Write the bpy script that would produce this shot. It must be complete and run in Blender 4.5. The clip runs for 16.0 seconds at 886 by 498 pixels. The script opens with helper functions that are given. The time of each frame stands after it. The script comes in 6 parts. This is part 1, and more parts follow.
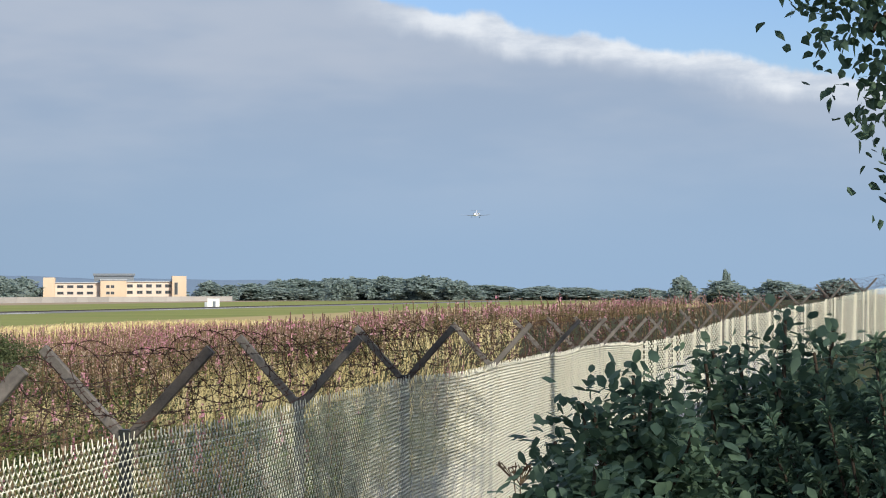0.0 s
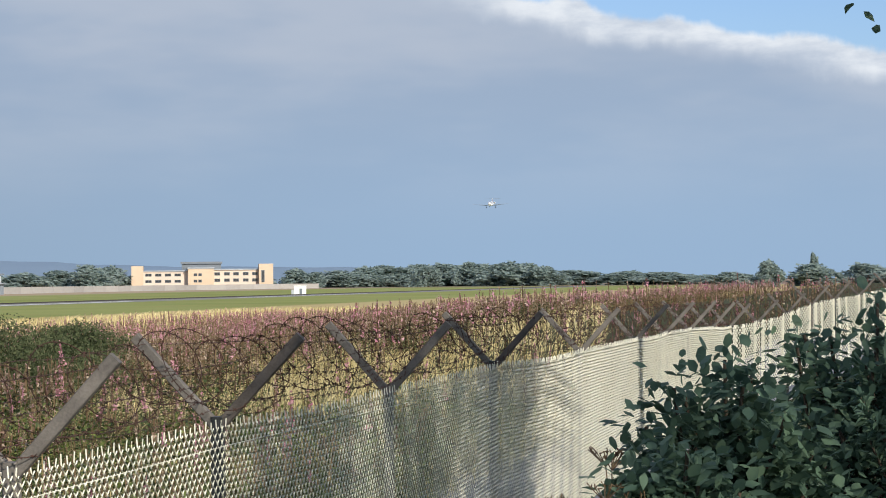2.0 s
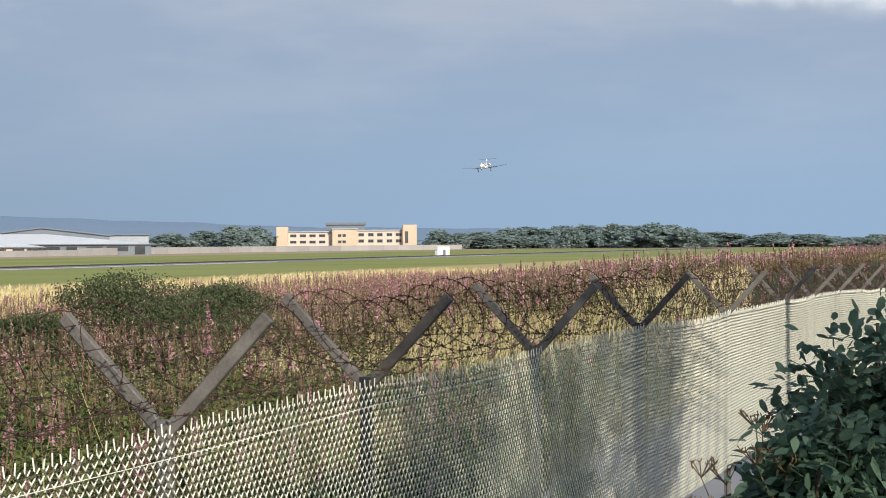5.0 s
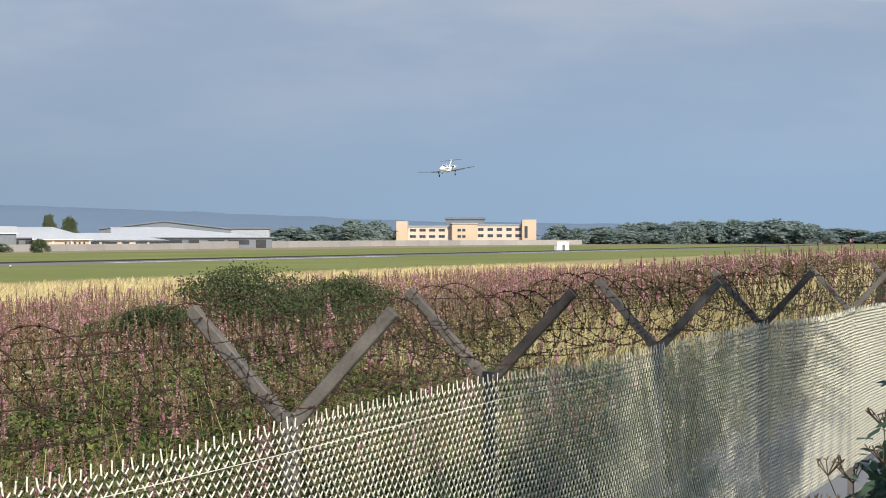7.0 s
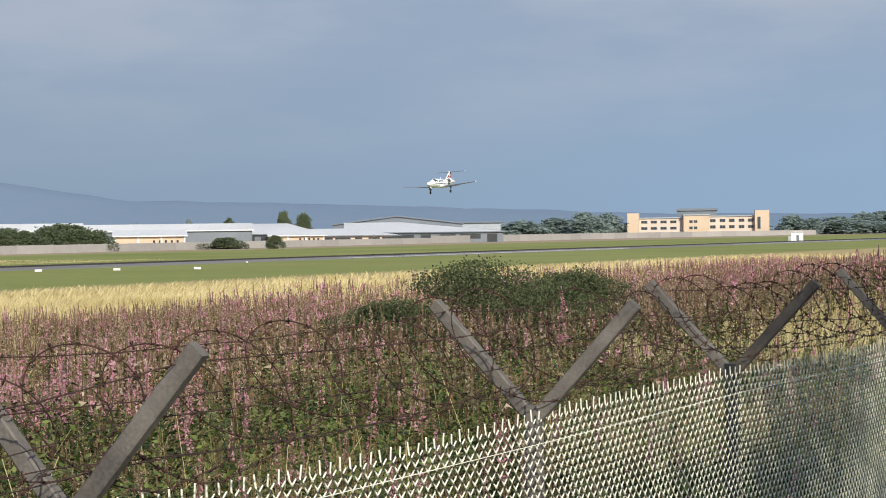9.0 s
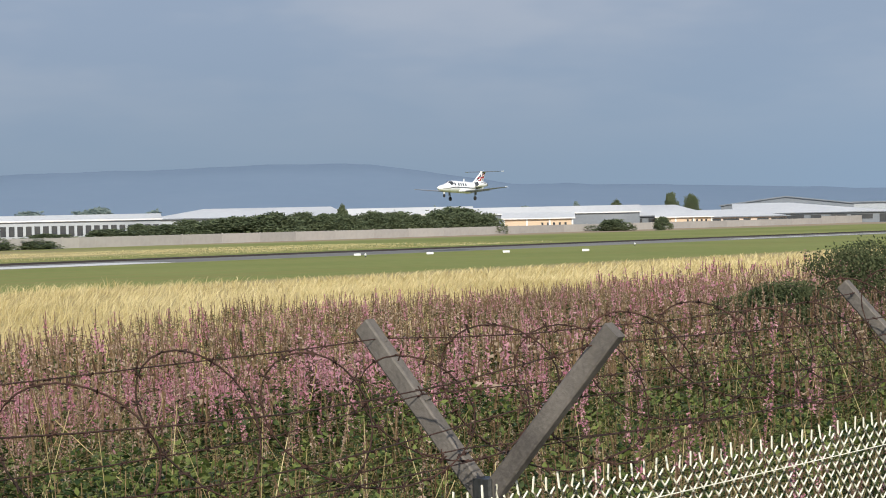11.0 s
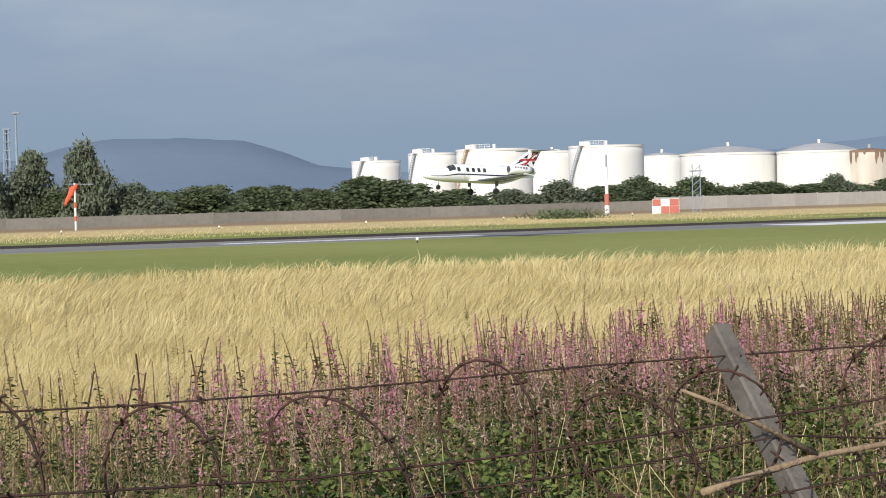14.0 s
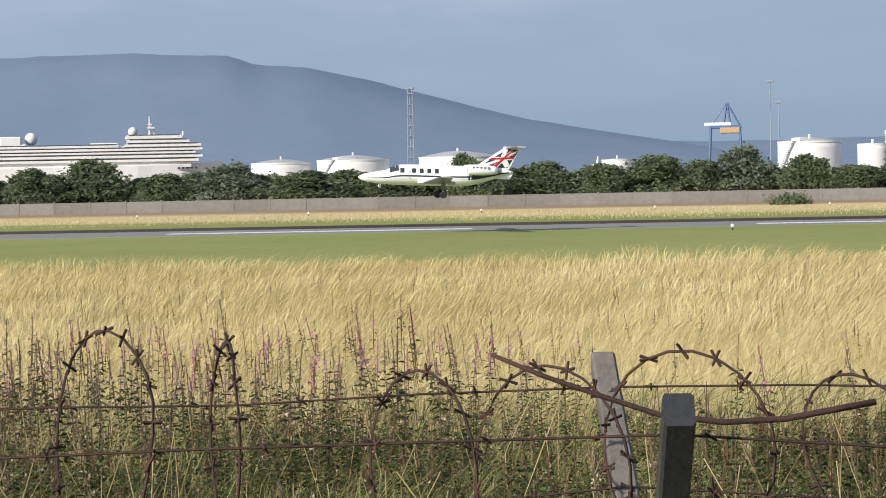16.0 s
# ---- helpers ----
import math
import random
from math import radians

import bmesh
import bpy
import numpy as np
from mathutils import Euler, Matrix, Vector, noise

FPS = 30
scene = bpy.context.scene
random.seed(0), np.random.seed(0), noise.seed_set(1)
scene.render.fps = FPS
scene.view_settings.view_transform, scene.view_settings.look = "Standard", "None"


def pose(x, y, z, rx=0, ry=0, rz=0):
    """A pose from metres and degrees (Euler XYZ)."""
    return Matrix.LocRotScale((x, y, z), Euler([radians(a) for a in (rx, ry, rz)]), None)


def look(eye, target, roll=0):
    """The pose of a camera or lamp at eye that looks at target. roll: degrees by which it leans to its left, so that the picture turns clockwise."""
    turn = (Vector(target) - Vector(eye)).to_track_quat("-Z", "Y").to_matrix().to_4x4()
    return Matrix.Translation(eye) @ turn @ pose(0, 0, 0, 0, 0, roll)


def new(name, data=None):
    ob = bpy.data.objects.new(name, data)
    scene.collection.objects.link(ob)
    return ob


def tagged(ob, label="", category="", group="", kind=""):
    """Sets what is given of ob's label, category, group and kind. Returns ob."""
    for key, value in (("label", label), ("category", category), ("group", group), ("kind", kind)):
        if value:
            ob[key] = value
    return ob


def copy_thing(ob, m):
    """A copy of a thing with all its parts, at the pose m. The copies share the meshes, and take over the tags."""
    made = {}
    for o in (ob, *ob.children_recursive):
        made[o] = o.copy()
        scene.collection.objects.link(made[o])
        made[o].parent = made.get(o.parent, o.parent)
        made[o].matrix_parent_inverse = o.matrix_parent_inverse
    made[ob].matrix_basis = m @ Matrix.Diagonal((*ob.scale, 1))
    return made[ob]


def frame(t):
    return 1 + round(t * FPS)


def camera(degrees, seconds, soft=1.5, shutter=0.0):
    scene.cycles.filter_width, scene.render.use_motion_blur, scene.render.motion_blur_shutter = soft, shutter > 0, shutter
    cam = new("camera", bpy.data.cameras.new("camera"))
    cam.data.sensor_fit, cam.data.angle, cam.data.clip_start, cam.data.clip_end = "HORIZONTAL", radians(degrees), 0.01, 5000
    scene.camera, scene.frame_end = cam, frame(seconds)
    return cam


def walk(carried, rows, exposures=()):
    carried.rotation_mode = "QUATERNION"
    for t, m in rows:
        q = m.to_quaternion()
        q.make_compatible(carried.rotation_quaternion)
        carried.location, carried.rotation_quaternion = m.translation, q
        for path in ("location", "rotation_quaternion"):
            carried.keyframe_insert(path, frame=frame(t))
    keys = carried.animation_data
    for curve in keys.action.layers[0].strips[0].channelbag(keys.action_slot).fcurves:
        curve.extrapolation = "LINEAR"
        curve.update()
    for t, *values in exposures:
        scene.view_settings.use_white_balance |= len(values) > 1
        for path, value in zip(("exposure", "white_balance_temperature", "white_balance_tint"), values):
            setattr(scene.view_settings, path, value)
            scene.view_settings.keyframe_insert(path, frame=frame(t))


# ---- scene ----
# ---- camera ----
cam = camera(23.617, 16.0, soft=1.0, shutter=0.0)
EYE_Z = 4.3
PATH = [
 (0.0, pose(-0.061, 0.345, 4.3, 91.214, 0.095, 10.000)),
 (0.5, pose(-0.064, 0.344, 4.3, 91.178, 0.105, 10.513)),
 (1.0, pose(-0.067, 0.343, 4.3, 91.098, 0.206, 11.110)),
 (1.5, pose(-0.071, 0.343, 4.3, 90.970, 0.385, 11.691)),
 (2.0, pose(-0.075, 0.342, 4.3, 90.845, 0.536, 12.322)),
 (2.5, pose(-0.078, 0.341, 4.3, 90.670, 0.630, 12.943)),
 (3.0, pose(-0.082, 0.340, 4.3, 90.477, 0.674, 13.497)),
 (3.5, pose(-0.085, 0.339, 4.3, 90.295, 0.643, 14.136)),
 (4.0, pose(-0.090, 0.338, 4.3, 90.095, 0.488, 14.827)),
 (4.6, pose(-0.094, 0.337, 4.3, 89.913, 0.383, 15.647)),
 (5.2, pose(-0.099, 0.336, 4.3, 89.792, 0.355, 16.468)),
 (5.8, pose(-0.104, 0.334, 4.3, 89.722, 0.334, 17.341)),
 (6.5, pose(-0.111, 0.332, 4.3, 89.691, 0.224, 18.495)),
 (7.0, pose(-0.116, 0.330, 4.3, 89.700, 0.072, 19.421)),
 (7.5, pose(-0.123, 0.328, 4.3, 89.679, 0.166, 20.566)),
 (8.0, pose(-0.131, 0.325, 4.3, 89.634, 0.338, 21.978)),
 (8.2, pose(-0.135, 0.323, 4.3, 89.625, 0.48, 22.625)),
 (8.7, pose(-0.145, 0.319, 4.3, 89.588, 0.64, 24.443)),
 (9.2, pose(-0.156, 0.313, 4.3, 89.532, 0.83, 26.537)),
 (9.75, pose(-0.170, 0.306, 4.3, 89.454, 1.02, 29.136)),
 (10.3, pose(-0.186, 0.297, 4.3, 89.368, 1.17, 32.018)),
 (10.5, pose(-0.191, 0.293, 4.3, 89.336, 1.196, 33.133)),
 (11.0, pose(-0.206, 0.283, 4.3, 89.234, 1.176, 36.101)),
 (11.5, pose(-0.222, 0.271, 4.3, 89.119, 1.190, 39.387)),
 (12.0, pose(-0.239, 0.256, 4.3, 88.952, 1.212, 43.087)),
 (12.5, pose(-0.257, 0.237, 4.3, 88.771, 1.254, 47.366)),
 (13.0, pose(-0.277, 0.214, 4.3, 88.599, 1.315, 52.252)),
 (13.5, pose(-0.296, 0.187, 4.3, 88.481, 1.382, 57.777)),
 (14.0, pose(-0.314, 0.154, 4.3, 88.439, 1.385, 63.861)),
 (14.5, pose(-0.330, 0.117, 4.3, 88.403, 1.282, 70.430)),
 (15.0, pose(-0.342, 0.076, 4.3, 88.378, 1.178, 77.542)),
 (15.2, pose(-0.346, 0.055, 4.3, 88.284, 1.125, 80.989)),
 (15.5, pose(-0.349, 0.027, 4.3, 88.280, 1.111, 85.555)),
 (16.0, pose(-0.349, -0.020, 4.3, 88.104, 1.122, 93.301)),
]
walk(cam, PATH, exposures=[(0.0, 0.06), (7.0, 0.0), (10.5, -0.1), (13.0, -0.14), (16.0, 0.12)])


def polar(bearing, d, z=0.0):
    """A place at a bearing (degrees to the left of the runway's far end) and distance from the viewer's stand."""
    a = radians(bearing)
    return Vector((-math.sin(a) * d, math.cos(a) * d, z))


def high(el, d):
    """The height that stands el degrees over eye level at distance d."""
    return EYE_Z + d * math.tan(radians(el))


# ---- sky and sun ----
SUN_DIR = Vector((-0.62, 0.64, -0.45)).normalized()
world = bpy.data.worlds.new("sky")
scene.world = world
world.use_nodes = True
wn, wl = world.node_tree.nodes, world.node_tree.links
wn.clear()


def wmath(op, a, b=None, c=None, clamp=False):
    n = wn.new("ShaderNodeMath")
    n.operation, n.use_clamp = op, clamp
    for i, v in enumerate((a, b, c)):
        if v is None:
            continue
        if isinstance(v, (int, float)):
            n.inputs[i].default_value = v
        else:
            wl.new(v, n.inputs[i])
    return n.outputs[0]


def wmix(fac, a, b):
    n = wn.new("ShaderNodeMix")
    n.data_type = "RGBA"
    for i, v in ((0, fac), (6, a), (7, b)):
        if isinstance(v, tuple):
            n.inputs[i].default_value = (*v, 1)
        elif isinstance(v, (int, float)):
            n.inputs[i].default_value = v
        else:
            wl.new(v, n.inputs[i])
    return n.outputs[2]


def wstep(x, lo, hi):
    n = wn.new("ShaderNodeMapRange")
    n.interpolation_type = "SMOOTHSTEP"
    wl.new(x, n.inputs[0])
    n.inputs[1].default_value, n.inputs[2].default_value = lo, hi
    return n.outputs[0]


coord = wn.new("ShaderNodeTexCoord")
sep = wn.new("ShaderNodeSeparateXYZ")
wl.new(coord.outputs["Generated"], sep.inputs[0])
flat = wmath("SQRT", wmath("ADD", wmath("MULTIPLY", sep.outputs[0], sep.outputs[0]), wmath("MULTIPLY", sep.outputs[1], sep.outputs[1])))
elev = wmath("MULTIPLY", wmath("ARCTAN2", sep.outputs[2], flat), 57.2958)
bear = wmath("MULTIPLY", wmath("ARCTAN2", wmath("MULTIPLY", sep.outputs[0], -1.0), sep.outputs[1]), 57.2958)


def wnoise(sx, sy, detail, off=0.0):
    comb = wn.new("ShaderNodeCombineXYZ")
    wl.new(wmath("MULTIPLY", bear, sx), comb.inputs[0])
    wl.new(wmath("MULTIPLY", elev, sy), comb.inputs[1])
    comb.inputs[2].default_value = off
    n = wn.new("ShaderNodeTexNoise")
    n.inputs["Scale"].default_value, n.inputs["Detail"].default_value = 1.0, detail
    n.inputs["Roughness"].default_value = 0.55
    wl.new(comb.outputs[0], n.inputs["Vector"])
    return n.outputs[0]


sky = wn.new("ShaderNodeTexSky")
sky.sky_type, sky.sun_disc = "NISHITA", False
sky.sun_elevation = math.asin(-SUN_DIR.z)
sky.sun_rotation = math.atan2(-SUN_DIR.x, -SUN_DIR.y)
sky_lit = wn.new("ShaderNodeVectorMath")
sky_lit.operation = "MULTIPLY"
wl.new(sky.outputs[0], sky_lit.inputs[0])
sky_lit.inputs[1].default_value = (0.085, 0.10, 0.132)
# the cloud deck: grey-blue, with soft bellies, lighter higher up
soft_noise = wnoise(0.10, 0.34, 4.0, 3.0)
belly = wmix(wstep(soft_noise, 0.36, 0.66), (0.325, 0.415, 0.555), (0.425, 0.49, 0.60))
low = wmix(wstep(bear, 8.0, 40.0), (0.305, 0.44, 0.62), (0.27, 0.365, 0.485))
deck = wmix(wstep(elev, 0.5, 6.5), low, belly)
# the bright rim of the cloud and the clear sky above it
edge = wmath("ADD", wmath("ADD", wmath("MULTIPLY", wmath("SUBTRACT", bear, 2.1), 0.17), 6.2),
             wmath("MULTIPLY", wmath("SUBTRACT", wnoise(0.55, 0.35, 5.0), 0.5), 1.3))
over = wmath("SUBTRACT", elev, edge)
puff = wmix(wstep(wnoise(0.5, 1.3, 5.0, 7.0), 0.3, 0.7), (0.50, 0.57, 0.68), (0.80, 0.84, 0.89))
with_rim = wmix(wmath("MULTIPLY", wstep(over, -0.95, -0.25), wstep(bear, 13.5, 9.5)), deck, puff)
clear = wmix(wstep(over, -0.08, 0.2), with_rim, sky_lit.outputs[0])
# farther up the deck closes again in broken banks
banks = wmix(wstep(wnoise(0.035, 0.06, 5.0, 11.0), 0.42, 0.6), sky_lit.outputs[0], (0.52, 0.57, 0.66))
full = wmix(wstep(elev, 12.0, 20.0), clear, banks)
bg = wn.new("ShaderNodeBackground")
wl.new(full, bg.inputs[0])
bg.inputs[1].default_value = 1.0
wout = wn.new("ShaderNodeOutputWorld")
wl.new(bg.outputs[0], wout.inputs[0])

sun = new("sun", bpy.data.lights.new("sun", "SUN"))
sun.data.energy, sun.data.angle, sun.data.color = 5.0, radians(0.6), (1.0, 0.94, 0.84)
sun.matrix_world = look((60, -40, 60), Vector((60, -40, 60)) + SUN_DIR)


# ---- materials ----
def mat(name, a, b=None, rough=0.7, metal=0.0, scale=3.0, fine=40.0, bump=0.0, island=0.0, stretch=(1, 1, 1), spec=0.4, rnd=0.0):
    """A surface between the colours a and b: broad stains and fine grain, varied piece by piece by island or object."""
    m = bpy.data.materials.new(name)
    m.use_nodes = True
    ns, ls = m.node_tree.nodes, m.node_tree.links
    bs = ns["Principled BSDF"]
    bs.inputs["Roughness"].default_value, bs.inputs["Metallic"].default_value = rough, metal
    bs.inputs["Specular IOR Level"].default_value = spec
    b = b or tuple(c * 0.8 for c in a)
    tc = ns.new("ShaderNodeTexCoord")
    mp = ns.new("ShaderNodeMapping")
    mp.inputs["Scale"].default_value = stretch
    ls.new(tc.outputs["Object"], mp.inputs[0])
    n1, n2 = ns.new("ShaderNodeTexNoise"), ns.new("ShaderNodeTexNoise")
    for n, s in ((n1, scale), (n2, fine)):
        ls.new(mp.outputs[0], n.inputs["Vector"])
        n.inputs["Scale"].default_value, n.inputs["Detail"].default_value = s, 5.0
    add = ns.new("ShaderNodeMath")
    add.operation = "MULTIPLY_ADD"
    ls.new(n2.outputs[0], add.inputs[0])
    add.inputs[1].default_value = 0.5
    ls.new(n1.outputs[0], add.inputs[2])
    fac = ns.new("ShaderNodeMapRange")
    ls.new(add.outputs[0], fac.inputs[0])
    fac.inputs[1].default_value, fac.inputs[2].default_value = 0.5, 1.0
    out = fac.outputs[0]
    if island or rnd:
        g = ns.new("ShaderNodeNewGeometry" if island else "ShaderNodeObjectInfo")
        mixf = ns.new("ShaderNodeMath")
        mixf.operation = "MULTIPLY_ADD"
        mixf.use_clamp = True
        off = ns.new("ShaderNodeMath")
        off.operation = "SUBTRACT"
        ls.new(g.outputs["Random Per Island" if island else "Random"], off.inputs[0])
        off.inputs[1].default_value = 0.5
        ls.new(off.outputs[0], mixf.inputs[0])
        mixf.inputs[1].default_value = island or rnd
        ls.new(out, mixf.inputs[2])
        out = mixf.outputs[0]
    mx = ns.new("ShaderNodeMix")
    mx.data_type = "RGBA"
    ls.new(out, mx.inputs[0])
    mx.inputs[6].default_value, mx.inputs[7].default_value = (*a, 1), (*b, 1)
    ls.new(mx.outputs[2], bs.inputs["Base Color"])
    if bump:
        bp = ns.new("ShaderNodeBump")
        bp.inputs["Strength"].default_value = bump
        bp.inputs["Distance"].default_value = 0.02
        ls.new(n2.outputs[0], bp.inputs["Height"])
        ls.new(bp.outputs[0], bs.inputs["Normal"])
    return m


def leafy(name, a, b, island=1.0, through_light=0.25, rough=0.6, scale=0.15):
    """Foliage: colours between a and b leaf by leaf, with some light passing through."""
    m = mat(name, a, b, rough=rough, scale=scale, fine=2.0, island=island, spec=0.25)
    ns, ls = m.node_tree.nodes, m.node_tree.links
    bs, tr, mx = ns["Principled BSDF"], ns.new("ShaderNodeBsdfTranslucent"), ns.new("ShaderNodeMixShader")
    col = bs.inputs["Base Color"].links[0].from_socket
    ls.new(col, tr.inputs[0])
    mx.inputs[0].default_value = through_light
    ls.new(bs.outputs[0], mx.inputs[1])
    ls.new(tr.outputs[0], mx.inputs[2])
    ls.new(mx.outputs[0], ns["Material Output"].inputs[0])
    return m


STEEL = mat("weathered_steel", (0.20, 0.178, 0.152), (0.09, 0.08, 0.07), rough=0.7, metal=0.1, scale=6, fine=90, bump=0.2)
# near black, because one arm's shaded underside takes this colour
DARK_STEEL = mat("dark_steel", (0.028, 0.032, 0.032), (0.055, 0.055, 0.052), rough=0.45, metal=0.3, scale=6, fine=80, bump=0.15)
WIRE = mat("coated_wire", (0.94, 0.91, 0.76), (0.86, 0.82, 0.66), rough=0.45, scale=2.0, fine=30, island=0.4)
RUST = mat("rusty_wire", (0.03, 0.018, 0.014), (0.085, 0.04, 0.028), rough=0.9, scale=8, fine=120, bump=0.3)
DRYSTICK = mat("dry_stick", (0.30, 0.22, 0.14), (0.16, 0.11, 0.07), rough=0.9, scale=10, fine=120, bump=0.4)
ASPHALT = mat("asphalt", (0.20, 0.197, 0.185), (0.26, 0.255, 0.24), rough=1.0, scale=0.05, fine=1.5, stretch=(1, 0.15, 1), spec=0.05)
MARKING = mat("runway_paint", (0.78, 0.78, 0.75), (0.6, 0.6, 0.58), rough=0.8, scale=0.3, fine=3)
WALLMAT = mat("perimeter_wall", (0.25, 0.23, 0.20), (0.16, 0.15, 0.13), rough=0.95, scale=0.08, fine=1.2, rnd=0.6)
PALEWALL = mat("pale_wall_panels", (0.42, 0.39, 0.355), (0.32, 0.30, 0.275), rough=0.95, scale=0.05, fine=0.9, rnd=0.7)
TRACKMAT = mat("track_tarmac", (0.19, 0.195, 0.20), (0.25, 0.25, 0.25), rough=0.95, scale=0.6, fine=25, bump=0.3)
WHITE = mat("white_tank_paint", (0.76, 0.755, 0.73), (0.64, 0.635, 0.60), rough=0.5, scale=0.05, fine=0.6, stretch=(1, 1, 0.25))
GREYROOF = mat("tank_roof", (0.42, 0.42, 0.42), (0.30, 0.30, 0.31), rough=0.6, scale=0.1, fine=1)
RUSTTANK = mat("rusting_tank_paint", (0.64, 0.61, 0.55), (0.47, 0.41, 0.34), rough=0.7, scale=0.12, fine=0.8, stretch=(1, 1, 0.2))
RUSTSTAIN = mat("rust_stain", (0.25, 0.165, 0.12), (0.17, 0.115, 0.085), rough=0.9, scale=0.4, fine=3)
CLADROOF = mat("pale_metal_roof", (0.74, 0.74, 0.71), (0.60, 0.60, 0.58), rough=0.5, scale=0.05, fine=0.8, stretch=(1, 0.3, 1))
CLADGREY = mat("grey_cladding", (0.40, 0.43, 0.45), (0.28, 0.30, 0.32), rough=0.6, scale=0.06, fine=1)
CLADDARK = mat("dark_cladding", (0.12, 0.14, 0.16), (0.18, 0.20, 0.22), rough=0.5, scale=0.06, fine=1)
TANBRICK = mat("buff_brick", (0.60, 0.47, 0.34), (0.52, 0.40, 0.28), rough=0.9, scale=0.1, fine=2)
PINKBRICK = mat("pale_render", (0.66, 0.54, 0.44), (0.58, 0.47, 0.38), rough=0.9, scale=0.1, fine=2)
GLASSDARK = mat("dark_window_glass", (0.03, 0.035, 0.045), (0.05, 0.055, 0.06), rough=0.12, scale=0.5, fine=4, spec=0.6)
PLANEWHITE = mat("aircraft_white", (0.90, 0.90, 0.90), (0.87, 0.87, 0.87), rough=0.22, scale=0.5, fine=6, spec=0.5)
PLANEGREY = mat("aircraft_grey", (0.16, 0.17, 0.19), (0.22, 0.23, 0.25), rough=0.35, scale=0.8, fine=6)
NAVY = mat("navy_paint", (0.018, 0.022, 0.045), (0.03, 0.032, 0.055), rough=0.3, scale=1, fine=8)
REDPAINT = mat("red_paint", (0.45, 0.025, 0.035), (0.38, 0.03, 0.03), rough=0.35, scale=1, fine=8)
FADED_RED = mat("sun_faded_red", (0.46, 0.15, 0.11), (0.38, 0.12, 0.09), rough=0.8, scale=0.6, fine=6)
ORANGE = mat("windsock_orange", (0.75, 0.12, 0.06), (0.62, 0.10, 0.05), rough=0.8, scale=1, fine=8)
RUBBER = mat("tyre_rubber", (0.015, 0.015, 0.016), (0.03, 0.03, 0.03), rough=0.85, scale=4, fine=30)
CRANEBLUE = mat("crane_blue", (0.10, 0.17, 0.30), (0.08, 0.13, 0.24), rough=0.6, scale=0.05, fine=0.5)
CRANEYELLOW = mat("crane_buff", (0.50, 0.34, 0.18), (0.42, 0.28, 0.16), rough=0.6, scale=0.05, fine=0.5)
MASTGREY = mat("mast_grey", (0.26, 0.31, 0.36), (0.22, 0.26, 0.31), rough=0.7, scale=0.05, fine=0.5)
# the hills' blue-grey is distance haze put into the base colour
HILL_HAZED = mat("hazed_hill", (0.16, 0.21, 0.28), (0.18, 0.23, 0.30), rough=1.0, scale=0.004, fine=0.02, spec=0.0)
HILL_FAR_HAZED = mat("hazed_far_hill", (0.19, 0.255, 0.335), (0.205, 0.27, 0.35), rough=1.0, scale=0.003, fine=0.02, spec=0.0)
BARK = mat("bark", (0.10, 0.075, 0.05), (0.055, 0.042, 0.03), rough=0.95, scale=4, fine=30, bump=0.5)
LEAF_HEDGE = leafy("hedge_leaves", (0.125, 0.16, 0.085), (0.195, 0.225, 0.125), island=0.6, scale=0.12, through_light=0.45, rough=1.0)
LEAF_WILLOW = leafy("willow_leaves", (0.15, 0.18, 0.12), (0.22, 0.24, 0.165), island=0.6, scale=0.12, through_light=0.4, rough=1.0)
# far leaves lightened towards blue, distance haze painted into them
LEAF_HAZED = leafy("hazed_wood_leaves", (0.29, 0.36, 0.335), (0.33, 0.40, 0.36), island=0.4, scale=0.03, through_light=0.55, rough=1.0)
LEAF_NEAR = leafy("dark_bush_leaves", (0.08, 0.14, 0.10), (0.14, 0.215, 0.13), through_light=0.35, rough=0.5, scale=2.0)
LEAF_BRAMBLE = leafy("bramble_leaves", (0.018, 0.038, 0.008), (0.16, 0.195, 0.05), through_light=0.12, scale=1.0)
LEAF_MOUND = leafy("mound_leaves", (0.05, 0.068, 0.028), (0.115, 0.13, 0.06), through_light=0.2, scale=1.0, rough=0.9)
# brown steel darkened to stand for outer arms in shade
SHADED_STEEL = mat("shaded_brown_steel", (0.14, 0.12, 0.10), (0.06, 0.05, 0.042), rough=0.6, metal=0.2, scale=7, fine=90, bump=0.25)
GRASS_DRY = leafy("dry_grass_blades", (0.45, 0.36, 0.15), (0.75, 0.64, 0.35), island=0.8, through_light=0.3, scale=0.08)
GRASS_GREEN = leafy("green_grass_blades", (0.06, 0.085, 0.02), (0.30, 0.28, 0.11), through_light=0.15, scale=0.2)
HERB_STEM = leafy("herb_stems", (0.10, 0.055, 0.035), (0.24, 0.17, 0.085), through_light=0.05, scale=1.0)
HERB_LEAF = leafy("herb_leaves", (0.014, 0.032, 0.007), (0.105, 0.13, 0.038), through_light=0.1, scale=0.5)
HERB_PINK = leafy("herb_flowers", (0.46, 0.17, 0.235), (0.62, 0.36, 0.39), through_light=0.3, scale=0.3)
HERB_SEED = leafy("herb_seed_heads", (0.22, 0.135, 0.095), (0.48, 0.38, 0.28), through_light=0.2, scale=0.4)


# ---- mesh helpers ----
def part(name, bm, material, parent=None, label=""):
    me = bpy.data.meshes.new(name)
    bm.to_mesh(me)
    bm.free()
    me.materials.append(material)
    ob = new(name, me)
    ob.parent = parent
    return tagged(ob, label)


